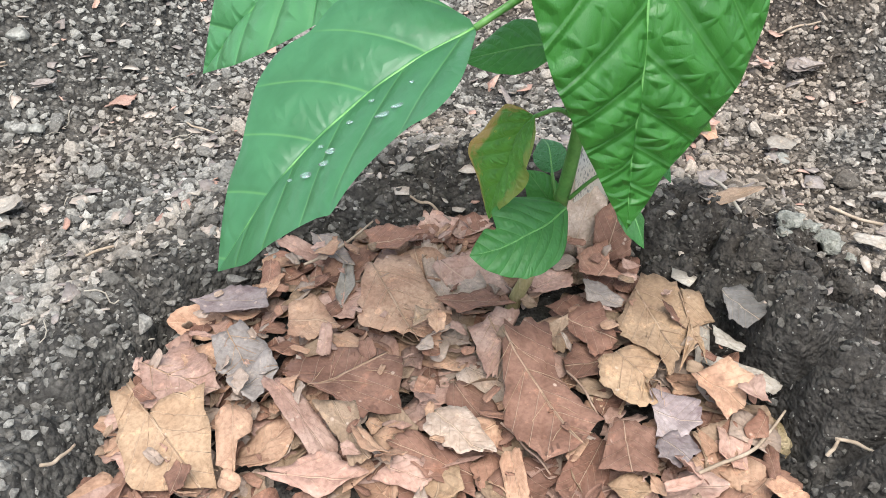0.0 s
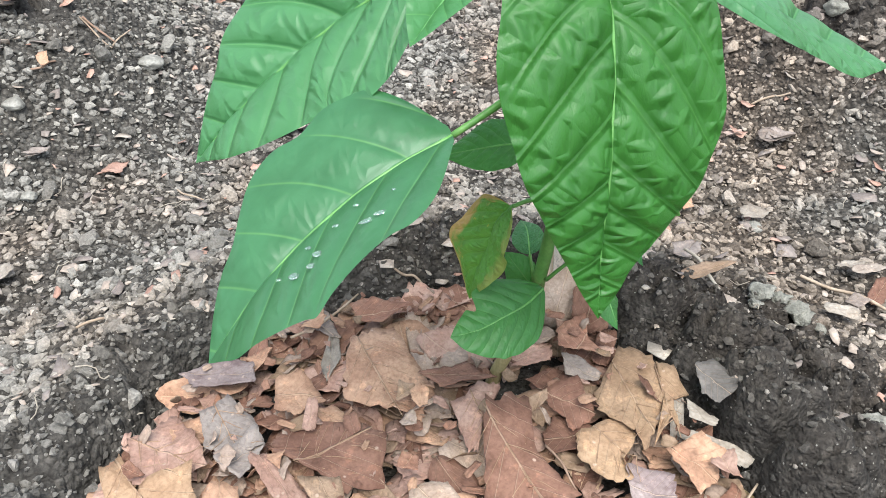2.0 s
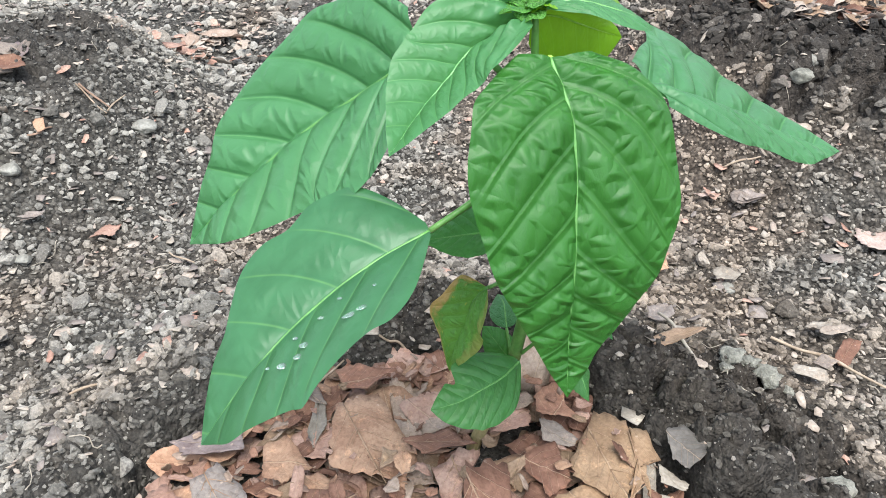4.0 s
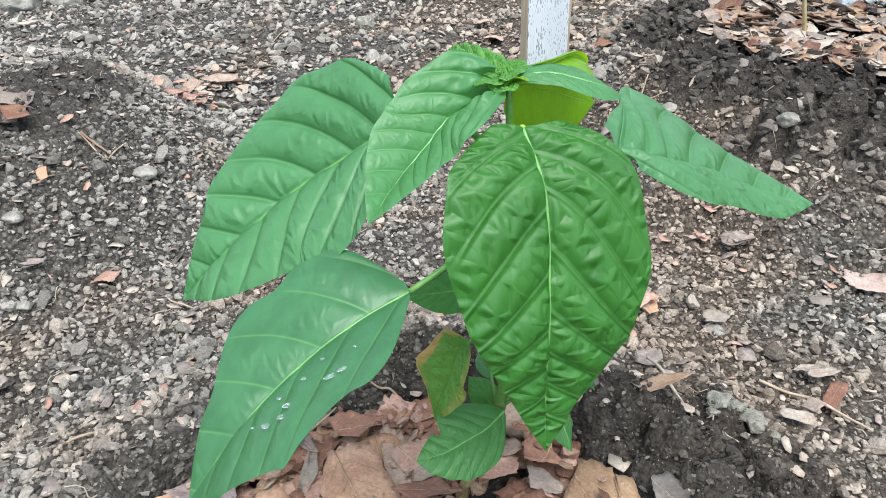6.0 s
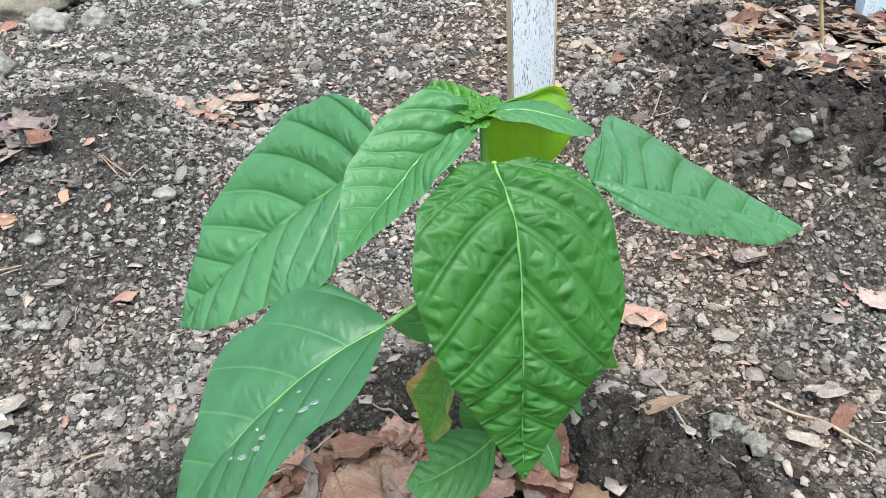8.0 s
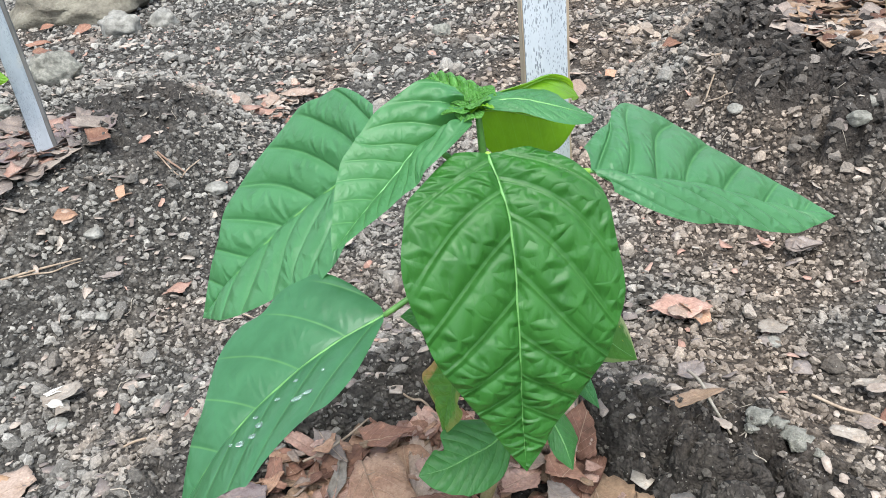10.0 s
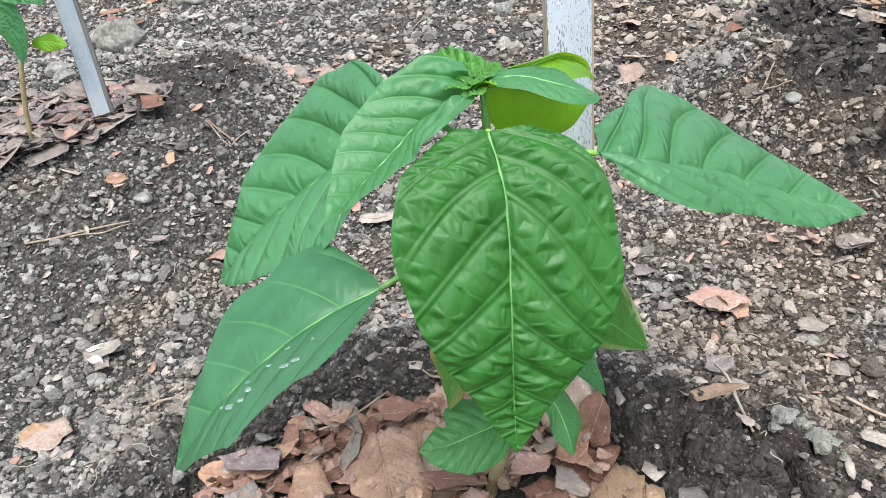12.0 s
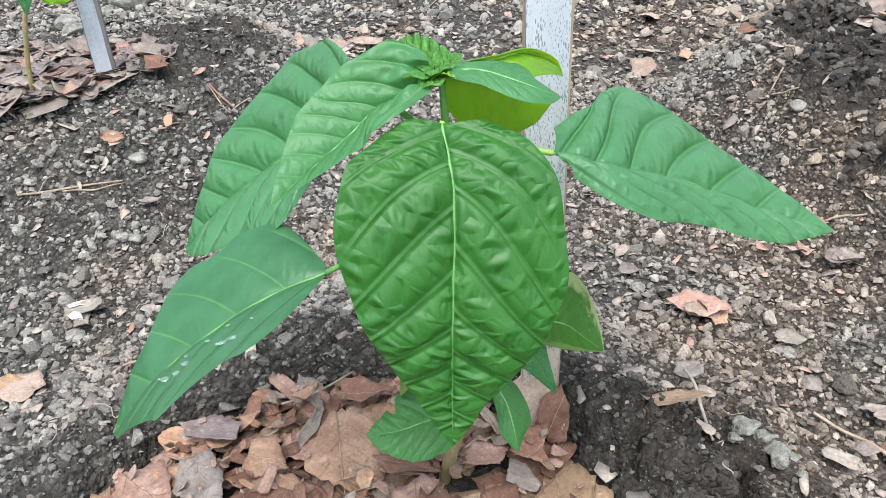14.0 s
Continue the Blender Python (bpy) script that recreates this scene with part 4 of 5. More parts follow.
# ---- stakes ----
def stake(at, foot, top, wide, deep, turn, label, paint=PAINT, edge=BARE):
    """A flat lath driven into the soil: painted body and bare narrow edges."""
    x, y = at
    body = holder("garden_stake", (x, y, foot), label, "stake", "white stakes by the plants")
    rng = np.random.default_rng(int(abs(x) * 1000))
    c, s = math.cos(radians(turn)), math.sin(radians(turn))

    def slab(x0, x1, d):
        rows, faces = 24, []
        verts = []
        for z in np.linspace(foot, top, rows):
            for a, b in ((x0, -d), (x1, -d), (x1, d), (x0, d)):
                a += 0.0004 * rng.uniform(-1, 1)
                verts.append((x + a * c - b * s, y + a * s + b * c, z))
        for i in range(rows - 1):
            for k in range(4):
                p, q = i * 4 + k, i * 4 + (k + 1) % 4
                faces.append((p, q, q + 4, p + 4))
        faces += [(3, 2, 1, 0), tuple(range(rows * 4 - 4, rows * 4))]
        return verts, faces

    h = wide / 2
    v, f = slab(-h + 0.0012, h - 0.0012, deep / 2)
    part("painted_board", v, f, paint, body, smooth=False)
    for a, t in ((-1, 0.0004), (1, 0.0014 if paint is PAINT else 0.004)):
        v, f = slab(a * (h - 0.0012) - (t if a < 0 else 0), a * (h - 0.0012) + (t if a > 0 else 0), deep / 2 - 0.0006)
        part("bare_edge", v, f, edge, body, "bare wooden edge", smooth=False)


stake((0.1000, 0.398), -0.10, 0.62, 0.0238, 0.008, 16, "white-painted flat wooden stake flecked with dark mould")
stake((-0.422, 0.772), -0.05, 0.52, 0.0196, 0.007, 22, "white-painted wooden stake beside a neighbouring plant", GREY_PAINT, GREY_WOOD)


# ---- dead leaves ----
def dead_leaf_mesh(kind, length, wide, seed, k=48, rings=4):
    """A dead leaf or a torn piece of one, lying along x: curled, with ragged edges and thickness."""
    rng = np.random.default_rng(seed)
    a = np.linspace(0, 2 * np.pi, k, endpoint=False)
    if kind == "oval":
        r = np.ones(k)
        px = np.cos(a)
        py = np.sin(a) * (1 - 0.25 * np.cos(a)) * np.abs(np.sin(a)) ** 0.25
    elif kind == "strip":
        px = np.sign(np.cos(a)) * np.abs(np.cos(a)) ** 0.5
        py = np.sign(np.sin(a)) * np.abs(np.sin(a)) ** 0.5
    else:
        if isinstance(kind, str):
            corners = rng.integers(4, 7) if kind == "torn" else 7
            at = np.sort((np.arange(corners) + rng.uniform(-0.36, 0.36, corners)) / corners * 2 * np.pi)
            reach = rng.uniform(0.62, 1.2, corners)
            cx, cy = reach * np.cos(at), reach * np.sin(at)
        else:
            cx, cy = np.array(kind).T
            corners = len(cx)
        s = np.linspace(0, corners, k, endpoint=False)
        i = s.astype(int)
        t = s - i
        px, py = cx[i] * (1 - t) + cx[(i + 1) % corners] * t, cy[i] * (1 - t) + cy[(i + 1) % corners] * t
        px, py = px / np.abs(px).max(), py / np.abs(py).max()
    ragged = 1 + (0.036 if kind != "oval" else 0.016) * rng.normal(0, 1, k) + (0.035 if kind != "oval" else 0.0) * np.interp(np.arange(k), np.arange(0, k, 4), rng.normal(0, 1, (k + 3) // 4))
    px, py = px * ragged * length / 2, py * ragged * wide / 2
    roll, cup, lift = rng.normal(0, 1.0), rng.normal(0, 1.0), rng.uniform(0, 6.28)
    crease, bias = rng.normal(0, 0.8), rng.normal(0, 1)
    verts, uvs = [], []
    for side in (0, -0.00035):
        verts.append((0, 0, side))
        uvs.append((0.5, 0.5))
        for ring in range(1, rings + 1):
            q = ring / rings
            for x, y in zip(px * q, py * q):
                nx, ny = 2 * x / length, 2 * y / wide
                z = 0.036 * wide * roll * ny * ny + 0.034 * length * cup * nx * nx + 0.05 * wide * crease * abs(ny - 0.5 * nx * bias)
                z += 0.16 * min(wide, 0.03) * max(0.0, math.cos(math.atan2(ny, nx) - lift)) ** 2 * q ** 3
                z += 0.0016 * noise.noise(Vector((x * 120 + seed, y * 120, 3.3))) + 0.0007 * noise.noise(Vector((x * 380, y * 380 + seed, 1.3)))
                z -= 0.0007 * math.exp(-(ny / 0.08) ** 2)
                verts.append((x, y, z + side))
                uvs.append((0.5 + 0.5 * nx, 0.5 + 0.5 * ny))
    faces = []
    m = 1 + rings * k
    for base, flip in ((0, 1), (m, -1)):
        for i in range(k):
            n = (i + 1) % k
            faces.append((base, base + 1 + i, base + 1 + n)[::flip])
            for r in range(rings - 1):
                p, q = base + 1 + r * k, base + 1 + (r + 1) * k
                faces.append((p + i, q + i, q + n, p + n)[::flip])
    last = 1 + (rings - 1) * k
    faces += [(last + i, m + last + i, m + last + (i + 1) % k, last + (i + 1) % k) for i in range(k)]
    me = bpy.data.meshes.new("dry_leaf")
    me.from_pydata(verts, [], faces)
    return me, uvs


SERIAL = [100]


def put_leaf(tone, kind, x, y, turn, length, wide, z, tilt, label, group, name="dry_leaf"):
    SERIAL[0] += 1
    me, uvs = dead_leaf_mesh(kind, length, wide, SERIAL[0])
    finish(me, TONES[tone], uvs)
    ob = new(name, me)
    ob.matrix_world = Matrix.Translation((x, y, z)) @ pose(0, 0, 0, tilt[0], tilt[1], 0) @ pose(0, 0, 0, 0, 0, turn)
    return tagged(ob, label, "dead leaf", group)


WHAT = {"lobe": "large dead leaf with raised veins", "torn": "torn piece of dead leaf", "oval": "small whole dead leaf", "strip": "narrow strip of dead leaf"}
LAYER = [0]
tilts = np.random.default_rng(77)


def mulch_piece(tone, kind, x, y, turn, length, wide, up=0.0):
    """A leaf of the mulch round the plant; later ones lie on earlier ones."""
    LAYER[0] += 1
    z = float(hills(x, y)) + 0.0105 + up + 0.0012 * (LAYER[0] % 4)
    tilt = tilts.normal(2.5, 7.0, 2)
    return put_leaf(tone, kind, x, y, turn, length * 1.25, wide * 1.25, z, tilt, f"{WORDS[tone]} {WHAT[kind]} in the mulch", "dead leaves mulching the pepper plant")


def veined(ob, tone, length, wide, seed):
    """The raised midrib and side veins of a large dead leaf, laid on its own surface."""
    rng = np.random.default_rng(seed)
    top = [v.co.copy() for v in ob.data.vertices[: len(ob.data.vertices) // 2]]
    grid = np.array(top)

    def lay(a, b, r, name):
        t = np.linspace(0, 1, 6)[:, None]
        line = np.array(a)[None] * (1 - t) + np.array(b)[None] * t
        near = np.argmin(np.linalg.norm(grid[None, :, :2] - line[:, None], axis=2), 1)
        gap = np.linalg.norm(grid[near, :2] - line, axis=1)
        line, near = line[gap < 0.0045], near[gap < 0.0045]
        if len(line) < 3:
            return
        v, f = tube(np.column_stack([line, grid[near, 2] + 0.0001]), [r, r * 0.6], 5, 9)
        me = bpy.data.meshes.new(name)
        me.from_pydata(v.tolist(), [], f)
        finish(me, VEIN)
        new(name, me).parent = ob

    h, w = length / 2, wide / 2
    lay((-h * 0.92, 0), (h * 0.92, 0), 0.0004, "midrib")
    for k in range(4):
        x = h * (-0.7 + 0.42 * k + rng.uniform(-0.04, 0.04))
        for s in (-1, 1):
            lay((x, 0), (x + w * rng.uniform(0.5, 1.0), s * w * rng.uniform(0.4, 0.9)), 0.00022, "side_vein")


def mulch_shape(tone, outline, x, y, turn, up=0.0, label=""):
    """A large torn leaf of the mulch with its own outline, in metres about its middle and along its rib."""
    LAYER[0] += 1
    o = np.array(outline)
    length, wide = 2 * np.abs(o[:, 0]).max(), 2 * np.abs(o[:, 1]).max()
    z = float(hills(x, y)) + 0.0185 + up + 0.0009 * (LAYER[0] % 4)
    ob = put_leaf(tone, [tuple(p) for p in o], x, y, turn, length, wide, z, tilts.normal(1.5, 3.0, 2), label, "dead leaves mulching the pepper plant")
    if length * wide > 0.0011:
        veined(ob, tone, length, wide, LAYER[0])
    return ob


def scrap(tone, kind, x, y, turn, length, wide):
    length, wide = min(length, 0.06), min(wide, 0.045)
    z = float(soil(x, y)) + 0.0095
    tilt = tilts.normal(3, 5.0, 2)
    return put_leaf(tone, kind, x, y, turn, length, wide, z, tilt, f"{WORDS[tone]} {WHAT[kind]} on bare soil", "dead leaves strewn on the soil")


MIXED = ["brown", "pink", "tan", "tan", "khaki", "tan", "peach", "pink", "redbrown", "brown", "tan", "pink"]


def carpet(n, inside, seed, z_up, group, small, large, label, kinds=("torn", "torn", "torn", "strip", "oval"), steep=9):
    """The under layers of a leaf mulch, leaf by leaf."""
    rng = np.random.default_rng(seed)
    for _ in range(n):
        x, y = inside(rng)
        tone = MIXED[rng.integers(len(MIXED))]
        kind = kinds[rng.integers(len(kinds))]
        length = rng.uniform(small, large)
        wide = length * (rng.uniform(0.25, 0.4) if kind == "strip" else rng.uniform(0.55, 0.9))
        put_leaf(tone, kind, x, y, rng.uniform(0, 360), length, wide, float(hills(x, y)) + z_up + rng.uniform(0, 0.006), rng.normal(0, steep, 2), f"{WORDS[tone]} {WHAT[kind]} {label}", group)


def litter(n, inside, seed, z_up, small, large, label, steep=12, tones=("brown", "pink", "tan", "khaki", "greybrown", "redbrown")):
    """Small or far leaf litter, past counting: one mesh to each tone."""
    rng = np.random.default_rng(seed)
    for tone in tones:
        verts, faces, uvs, count = [], [], [], 0
        for i in range(n // 6):
            x, y = inside(rng)
            length = rng.uniform(small, large)
            me, uv = dead_leaf_mesh(("torn", "torn", "strip")[i % 3], length, length * rng.uniform(0.35, 0.85), seed * 1000 + i, 24, 2)
            m = Matrix.Translation((x, y, float(hills(x, y)) + z_up + rng.uniform(0, 0.007))) @ pose(0, 0, 0, *rng.normal(0, steep, 2), rng.uniform(0, 360))
            verts += [m @ v.co for v in me.vertices]
            faces += [tuple(k + count for k in p.vertices) for p in me.polygons]
            uvs += uv
            count += len(me.vertices)
            bpy.data.meshes.remove(me)
        ob = part("leaf_litter", [tuple(v) for v in verts], faces, TONES[tone], origin=(0, 0, 0), uv=uvs)
        tagged(ob, f"{WORDS[tone]} bits of dead leaf {label}", "leaf litter", kind="stuff")


def in_bed(rng):
    while True:
        x, y = rng.uniform(-0.16, 0.18), rng.uniform(0.08, 0.42)
        if bed_radius(x, y) < 0.97:
            return x, y


def in_left_bed(rng):
    a, r = rng.uniform(0, 6.28), 0.125 * math.sqrt(rng.random())
    return -0.50 + r * math.cos(a), 0.80 + r * math.sin(a)


def in_right_bed(rng):
    a, r = rng.uniform(0, 6.28), 0.195 * math.sqrt(rng.random())
    return 0.60 + r * math.cos(a), 1.0 + r * math.sin(a)


litter(900, in_bed, 54, 0.0045, 0.010, 0.026, "filling the mulch round the pepper plant", 12, ("brown", "pink", "tan", "khaki", "peach", "redbrown"))
carpet(140, in_bed, 51, 0.004, "dead leaves mulching the pepper plant", 0.018, 0.05, "in the mulch")
mulch_piece("pale", "torn", -0.039, 0.355, -90, 0.028, 0.010)
mulch_piece("pale", "strip", 0.142, 0.295, -107, 0.028, 0.005)
mulch_piece("pale", "strip", 0.157, 0.281, -32, 0.030, 0.007)
mulch_piece("pink", "torn", 0.140, 0.240, -100, 0.027, 0.011)
mulch_piece("pink", "torn", 0.011, 0.279, 6, 0.024, 0.019)
mulch_piece("brown", "oval", 0.031, 0.260, -58, 0.036, 0.018)
mulch_piece("pink", "torn", -0.037, 0.229, -2, 0.043, 0.023)
mulch_piece("ochre", "torn", 0.012, 0.230, -98, 0.027, 0.021)
mulch_piece("brown", "torn", 0.047, 0.224, -90, 0.027, 0.027)
mulch_piece("brown", "strip", 0.075, 0.229, -121, 0.033, 0.014)
mulch_piece("ochre", "torn", 0.092, 0.218, -18, 0.015, 0.017)
mulch_piece("tan", "oval", -0.065, 0.252, 51, 0.026, 0.016)
mulch_piece("brown", "strip", 0.117, 0.356, -111, 0.025, 0.009)
mulch_piece("brown", "torn", 0.090, 0.323, -4, 0.032, 0.026)
mulch_piece("pink", "torn", 0.075, 0.351, 36, 0.029, 0.021)
mulch_piece("pink", "torn", 0.034, 0.352, -40, 0.043, 0.033)
mulch_piece("peach", "strip", 0.013, 0.365, -83, 0.049, 0.012)
mulch_piece("pink", "torn", -0.002, 0.231, -18, 0.021, 0.014)
mulch_piece("greybrown", "torn", -0.048, 0.384, -49, 0.033, 0.017)
mulch_piece("pink", "torn", -0.041, 0.342, -157, 0.026, 0.023)
mulch_piece("brown", "torn", 0.011, 0.238, 156, 0.040, 0.017)
mulch_piece("pink", "torn", 0.119, 0.219, -9, 0.023, 0.017)
mulch_piece("brown", "torn", 0.089, 0.290, -174, 0.025, 0.022)
carpet(40, in_bed, 57, 0.0125, "dead leaves mulching the pepper plant", 0.012, 0.030, "in the mulch", ("torn", "torn", "strip"), 15)
mulch_shape("ochre", [(0.025, -0.025), (0.042, 0.005), (-0.004, 0.025), (-0.015, 0.000), (-0.042, 0.003), (-0.038, -0.009)], -0.114, 0.255, -51, 0.0, "large ochre yellow dead leaf with a torn side")
mulch_shape("pink", [(-0.010, -0.015), (-0.003, -0.022), (0.018, -0.007), (0.024, 0.001), (0.002, 0.016), (-0.014, 0.022), (-0.017, 0.008), (-0.024, -0.001)], -0.112, 0.285, -25, 0.0, "crumpled pinkish beige dead leaf lying on an ochre one")
mulch_shape("grey", [(0.009, -0.014), (0.017, -0.006), (0.020, 0.011), (0.001, 0.014), (-0.020, 0.008), (-0.014, -0.008)], -0.085, 0.298, -59, 0.0, "grey dead leaf in the mulch")
mulch_shape("grey", [(-0.008, -0.011), (0.002, -0.008), (0.012, -0.001), (0.013, 0.011), (-0.013, 0.005)], -0.074, 0.280, 39, 0.0, "torn grey dead leaf in the mulch")
mulch_shape("lavender", [(-0.013, -0.010), (0.022, -0.009), (0.018, 0.007), (0.003, 0.010), (-0.009, 0.007), (-0.022, -0.002)], -0.097, 0.339, -3, 0.0, "greyish dead leaf at the edge of the mulch")
mulch_shape("brown", [(-0.026, 0.013), (-0.014, -0.009), (-0.007, -0.024), (0.011, -0.031), (0.026, -0.008), (0.016, 0.009), (-0.008, 0.031), (-0.025, 0.018)], -0.032, 0.284, 31, 0.0, "large brown dead leaf with raised veins in the mulch")
mulch_shape("tan", [(0.037, 0.007), (0.021, 0.023), (-0.037, 0.023), (-0.036, -0.004), (0.008, -0.023)], -0.010, 0.332, -67, 0.0, "broad tan dead leaf with a pale torn corner")
mulch_shape("tan", [(-0.011, -0.010), (0.001, -0.015), (0.014, -0.002), (-0.002, 0.015), (-0.014, 0.009)], -0.051, 0.319, -3, 0.0, "mottled tan piece of dead leaf")
mulch_shape("pink", [(-0.003, -0.006), (0.029, -0.007), (0.022, 0.007), (-0.018, 0.007), (-0.029, -0.005)], -0.051, 0.260, -52, 0.0, "pinkish torn dead leaf in the mulch")
mulch_shape("khaki", [(0.001, -0.006), (0.019, -0.008), (0.022, 0.001), (-0.012, 0.009), (-0.022, -0.009)], -0.028, 0.251, -61, 0.0, "khaki torn piece of dead leaf")
mulch_shape("tan", [(0.013, -0.007), (0.019, 0.001), (0.003, 0.002), (-0.002, 0.008), (-0.015, 0.008), (-0.019, -0.004), (-0.014, -0.008)], -0.079, 0.248, -79, 0.0, "narrow ragged strip of tan dead leaf")
mulch_shape("brown", [(-0.001, -0.019), (0.018, -0.025), (0.041, -0.016), (0.028, 0.016), (-0.006, 0.012), (-0.036, 0.025), (-0.041, 0.002)], 0.059, 0.268, -67, 0.0, "large brown dead leaf with a strong midrib in the mulch")
mulch_shape("brown", [(0.003, -0.012), (0.009, -0.017), (0.015, -0.000), (-0.002, 0.017), (-0.015, -0.004)], 0.089, 0.309, -31, 0.0, "brown dead leaf with pale veins in the mulch")
mulch_shape("ochre", [(0.009, -0.022), (0.024, -0.010), (0.037, -0.010), (0.018, 0.008), (-0.009, 0.021), (-0.024, 0.022), (-0.037, 0.008), (-0.004, -0.019)], 0.122, 0.311, -79, 0.0, "pale tan dead leaf with fan-like veins")
mulch_shape("ochre", [(-0.009, -0.019), (0.014, -0.020), (0.018, -0.010), (0.008, -0.006), (0.000, 0.012), (-0.016, 0.020), (-0.018, -0.012)], 0.108, 0.276, -55, 0.0, "jagged tan piece of dead leaf")
mulch_shape("tan", [(-0.007, -0.006), (0.011, -0.014), (0.013, -0.000), (0.008, 0.013), (-0.006, 0.014), (-0.013, -0.002)], 0.141, 0.265, -45, 0.0, "tan torn piece of dead leaf at the edge of the mulch")
mulch_shape("lavender", [(-0.007, -0.012), (0.002, -0.012), (0.012, -0.001), (0.010, 0.012), (-0.012, 0.011)], 0.117, 0.251, -15, 0.0, "greyish purple shiny dead leaf")
mulch_shape("slate", [(0.003, -0.011), (0.012, -0.009), (0.012, 0.010), (-0.008, 0.011), (-0.012, 0.001)], 0.161, 0.310, -56, 0.0, "dark grey dead leaf on soil beside the mulch")
mulch_shape("pale", [(-0.002, -0.005), (0.010, -0.002), (0.009, 0.005), (-0.010, 0.005)], 0.152, 0.296, -47, 0.0, "bleached woody strip at the edge of the mulch")
mulch_shape("ochre", [(-0.007, 0.001), (0.028, -0.013), (0.014, -0.002), (0.023, 0.000), (-0.005, 0.005), (-0.006, 0.013), (-0.028, 0.011), (-0.028, 0.001)], 0.138, 0.304, -90, 0.0, "bleached fibrous shred of leaf")
mulch_shape("pink", [(0.018, -0.016), (0.018, -0.010), (0.003, -0.001), (-0.011, 0.016), (-0.018, 0.005), (-0.014, -0.013)], 0.044, 0.302, -71, 0.0, "pale pinkish strip of dead leaf")
mulch_shape("peach", [(-0.012, -0.012), (0.010, -0.008), (0.020, 0.005), (-0.009, 0.012), (-0.020, -0.001)], 0.021, 0.247, -52, 0.0, "peach-coloured torn dead leaf in the mulch")
mulch_shape("brown", [(0.014, -0.014), (0.014, 0.012), (-0.010, 0.014), (-0.014, -0.004)], 0.093, 0.236, -93, 0.0, "dark brown piece of dead leaf")
mulch_shape("lavender", [(0.000, -0.012), (0.008, -0.008), (0.007, 0.009), (-0.007, 0.012), (-0.008, -0.003)], 0.113, 0.233, -54, 0.0, "purplish torn dead leaf")
mulch_shape("greybrown", [(-0.004, -0.009), (0.011, -0.004), (0.012, 0.004), (-0.005, 0.009), (-0.012, 0.004)], 0.098, 0.332, -33, 0.0, "small grey-brown dead leaf")
mulch_shape("redbrown", [(-0.017, 0.010), (-0.016, -0.001), (-0.011, -0.016), (-0.001, -0.002), (0.017, 0.006), (-0.006, 0.016)], 0.106, 0.358, 61, 0.0, "reddish brown crumpled dead leaf")
mulch_shape("redbrown", [(-0.017, 0.009), (-0.013, -0.004), (-0.002, -0.011), (0.009, -0.006), (0.018, 0.003), (0.007, 0.008), (-0.004, 0.014)], -0.010, 0.384, 13, 0.0, "reddish brown dead leaf in the mulch")
mulch_shape("brown", [(-0.009, -0.009), (0.020, -0.004), (0.008, 0.009), (-0.020, 0.001)], 0.031, 0.329, 4, 0.0, "brown strip of dead leaf in the mulch")
carpet(34, in_bed, 58, 0.0205, "dead leaves mulching the pepper plant", 0.009, 0.022, "lying loose on the mulch", ("torn", "strip", "torn"), 20)
litter(170, in_bed, 59, 0.016, 0.004, 0.012, "strewn on top of the mulch", 25, ("pink", "tan", "khaki", "redbrown", "peach", "brown"))
put_leaf("peach", "oval", 0.096, 0.386, 80, 0.046, 0.034, 0.022, (68, 6), "peach-coloured dead leaf standing against the white stake", "dead leaves mulching the pepper plant")
put_leaf("brown", "torn", 0.112, 0.378, 60, 0.040, 0.026, 0.020, (48, -14), "dark brown dead leaf standing against the white stake", "dead leaves mulching the pepper plant")
scrap("pink", "torn", 0.211, 0.582, -19, 0.055, 0.068)
scrap("grey", "torn", 0.198, 0.470, 36, 0.026, 0.018)
scrap("khaki", "oval", 0.182, 0.396, 15, 0.044, 0.013)
scrap("buff", "strip", 0.201, 0.410, -40, 0.022, 0.008)
scrap("pink", "torn", 0.310, 0.689, -22, 0.020, 0.016)
scrap("grey", "torn", 0.345, 0.674, 13, 0.033, 0.028)
scrap("peach", "torn", -0.368, 0.683, 20, 0.019, 0.028)
scrap("grey", "torn", -0.322, 0.650, 37, 0.025, 0.012)
scrap("pale", "strip", -0.307, 0.499, 37, 0.032, 0.017)
scrap("peach", "torn", -0.302, 0.402, 35, 0.041, 0.065)
scrap("peach", "torn", 0.168, 1.177, -67, 0.088, 0.052)
scrap("pale", "strip", -0.119, 0.746, 11, 0.038, 0.020)
scrap("rose", "torn", 0.437, 0.601, -60, 0.058, 0.045)
scrap("peach", "torn", 0.178, 1.430, -86, 0.209, 0.242)
scrap("redbrown", "torn", -0.373, 0.798, 56, 0.038, 0.051)
scrap("greybrown", "torn", 0.313, 0.438, -17, 0.020, 0.014)
scrap("buff", "strip", 0.337, 0.476, 13, 0.026, 0.009)
scrap("brown", "strip", 0.334, 0.451, 48, 0.030, 0.012)
scrap("pale", "torn", 0.326, 0.482, 22, 0.029, 0.013)
scrap("pale", "strip", 0.291, 0.421, -23, 0.023, 0.010)
scrap("grey", "torn", 0.343, 0.676, -23, 0.025, 0.027)
scrap("pale", "torn", -0.298, 0.483, -11, 0.013, 0.016)
scrap("pale", "strip", -0.303, 0.505, 30, 0.019, 0.013)
scrap("pink", "torn", -0.266, 0.659, 25, 0.030, 0.027)
scrap("grey", "torn", -0.323, 0.650, 33, 0.022, 0.012)
scrap("tan", "torn", 0.228, 0.578, -51, 0.038, 0.031)
scrap("tan", "torn", 0.231, 1.246, -62, 0.040, 0.033)
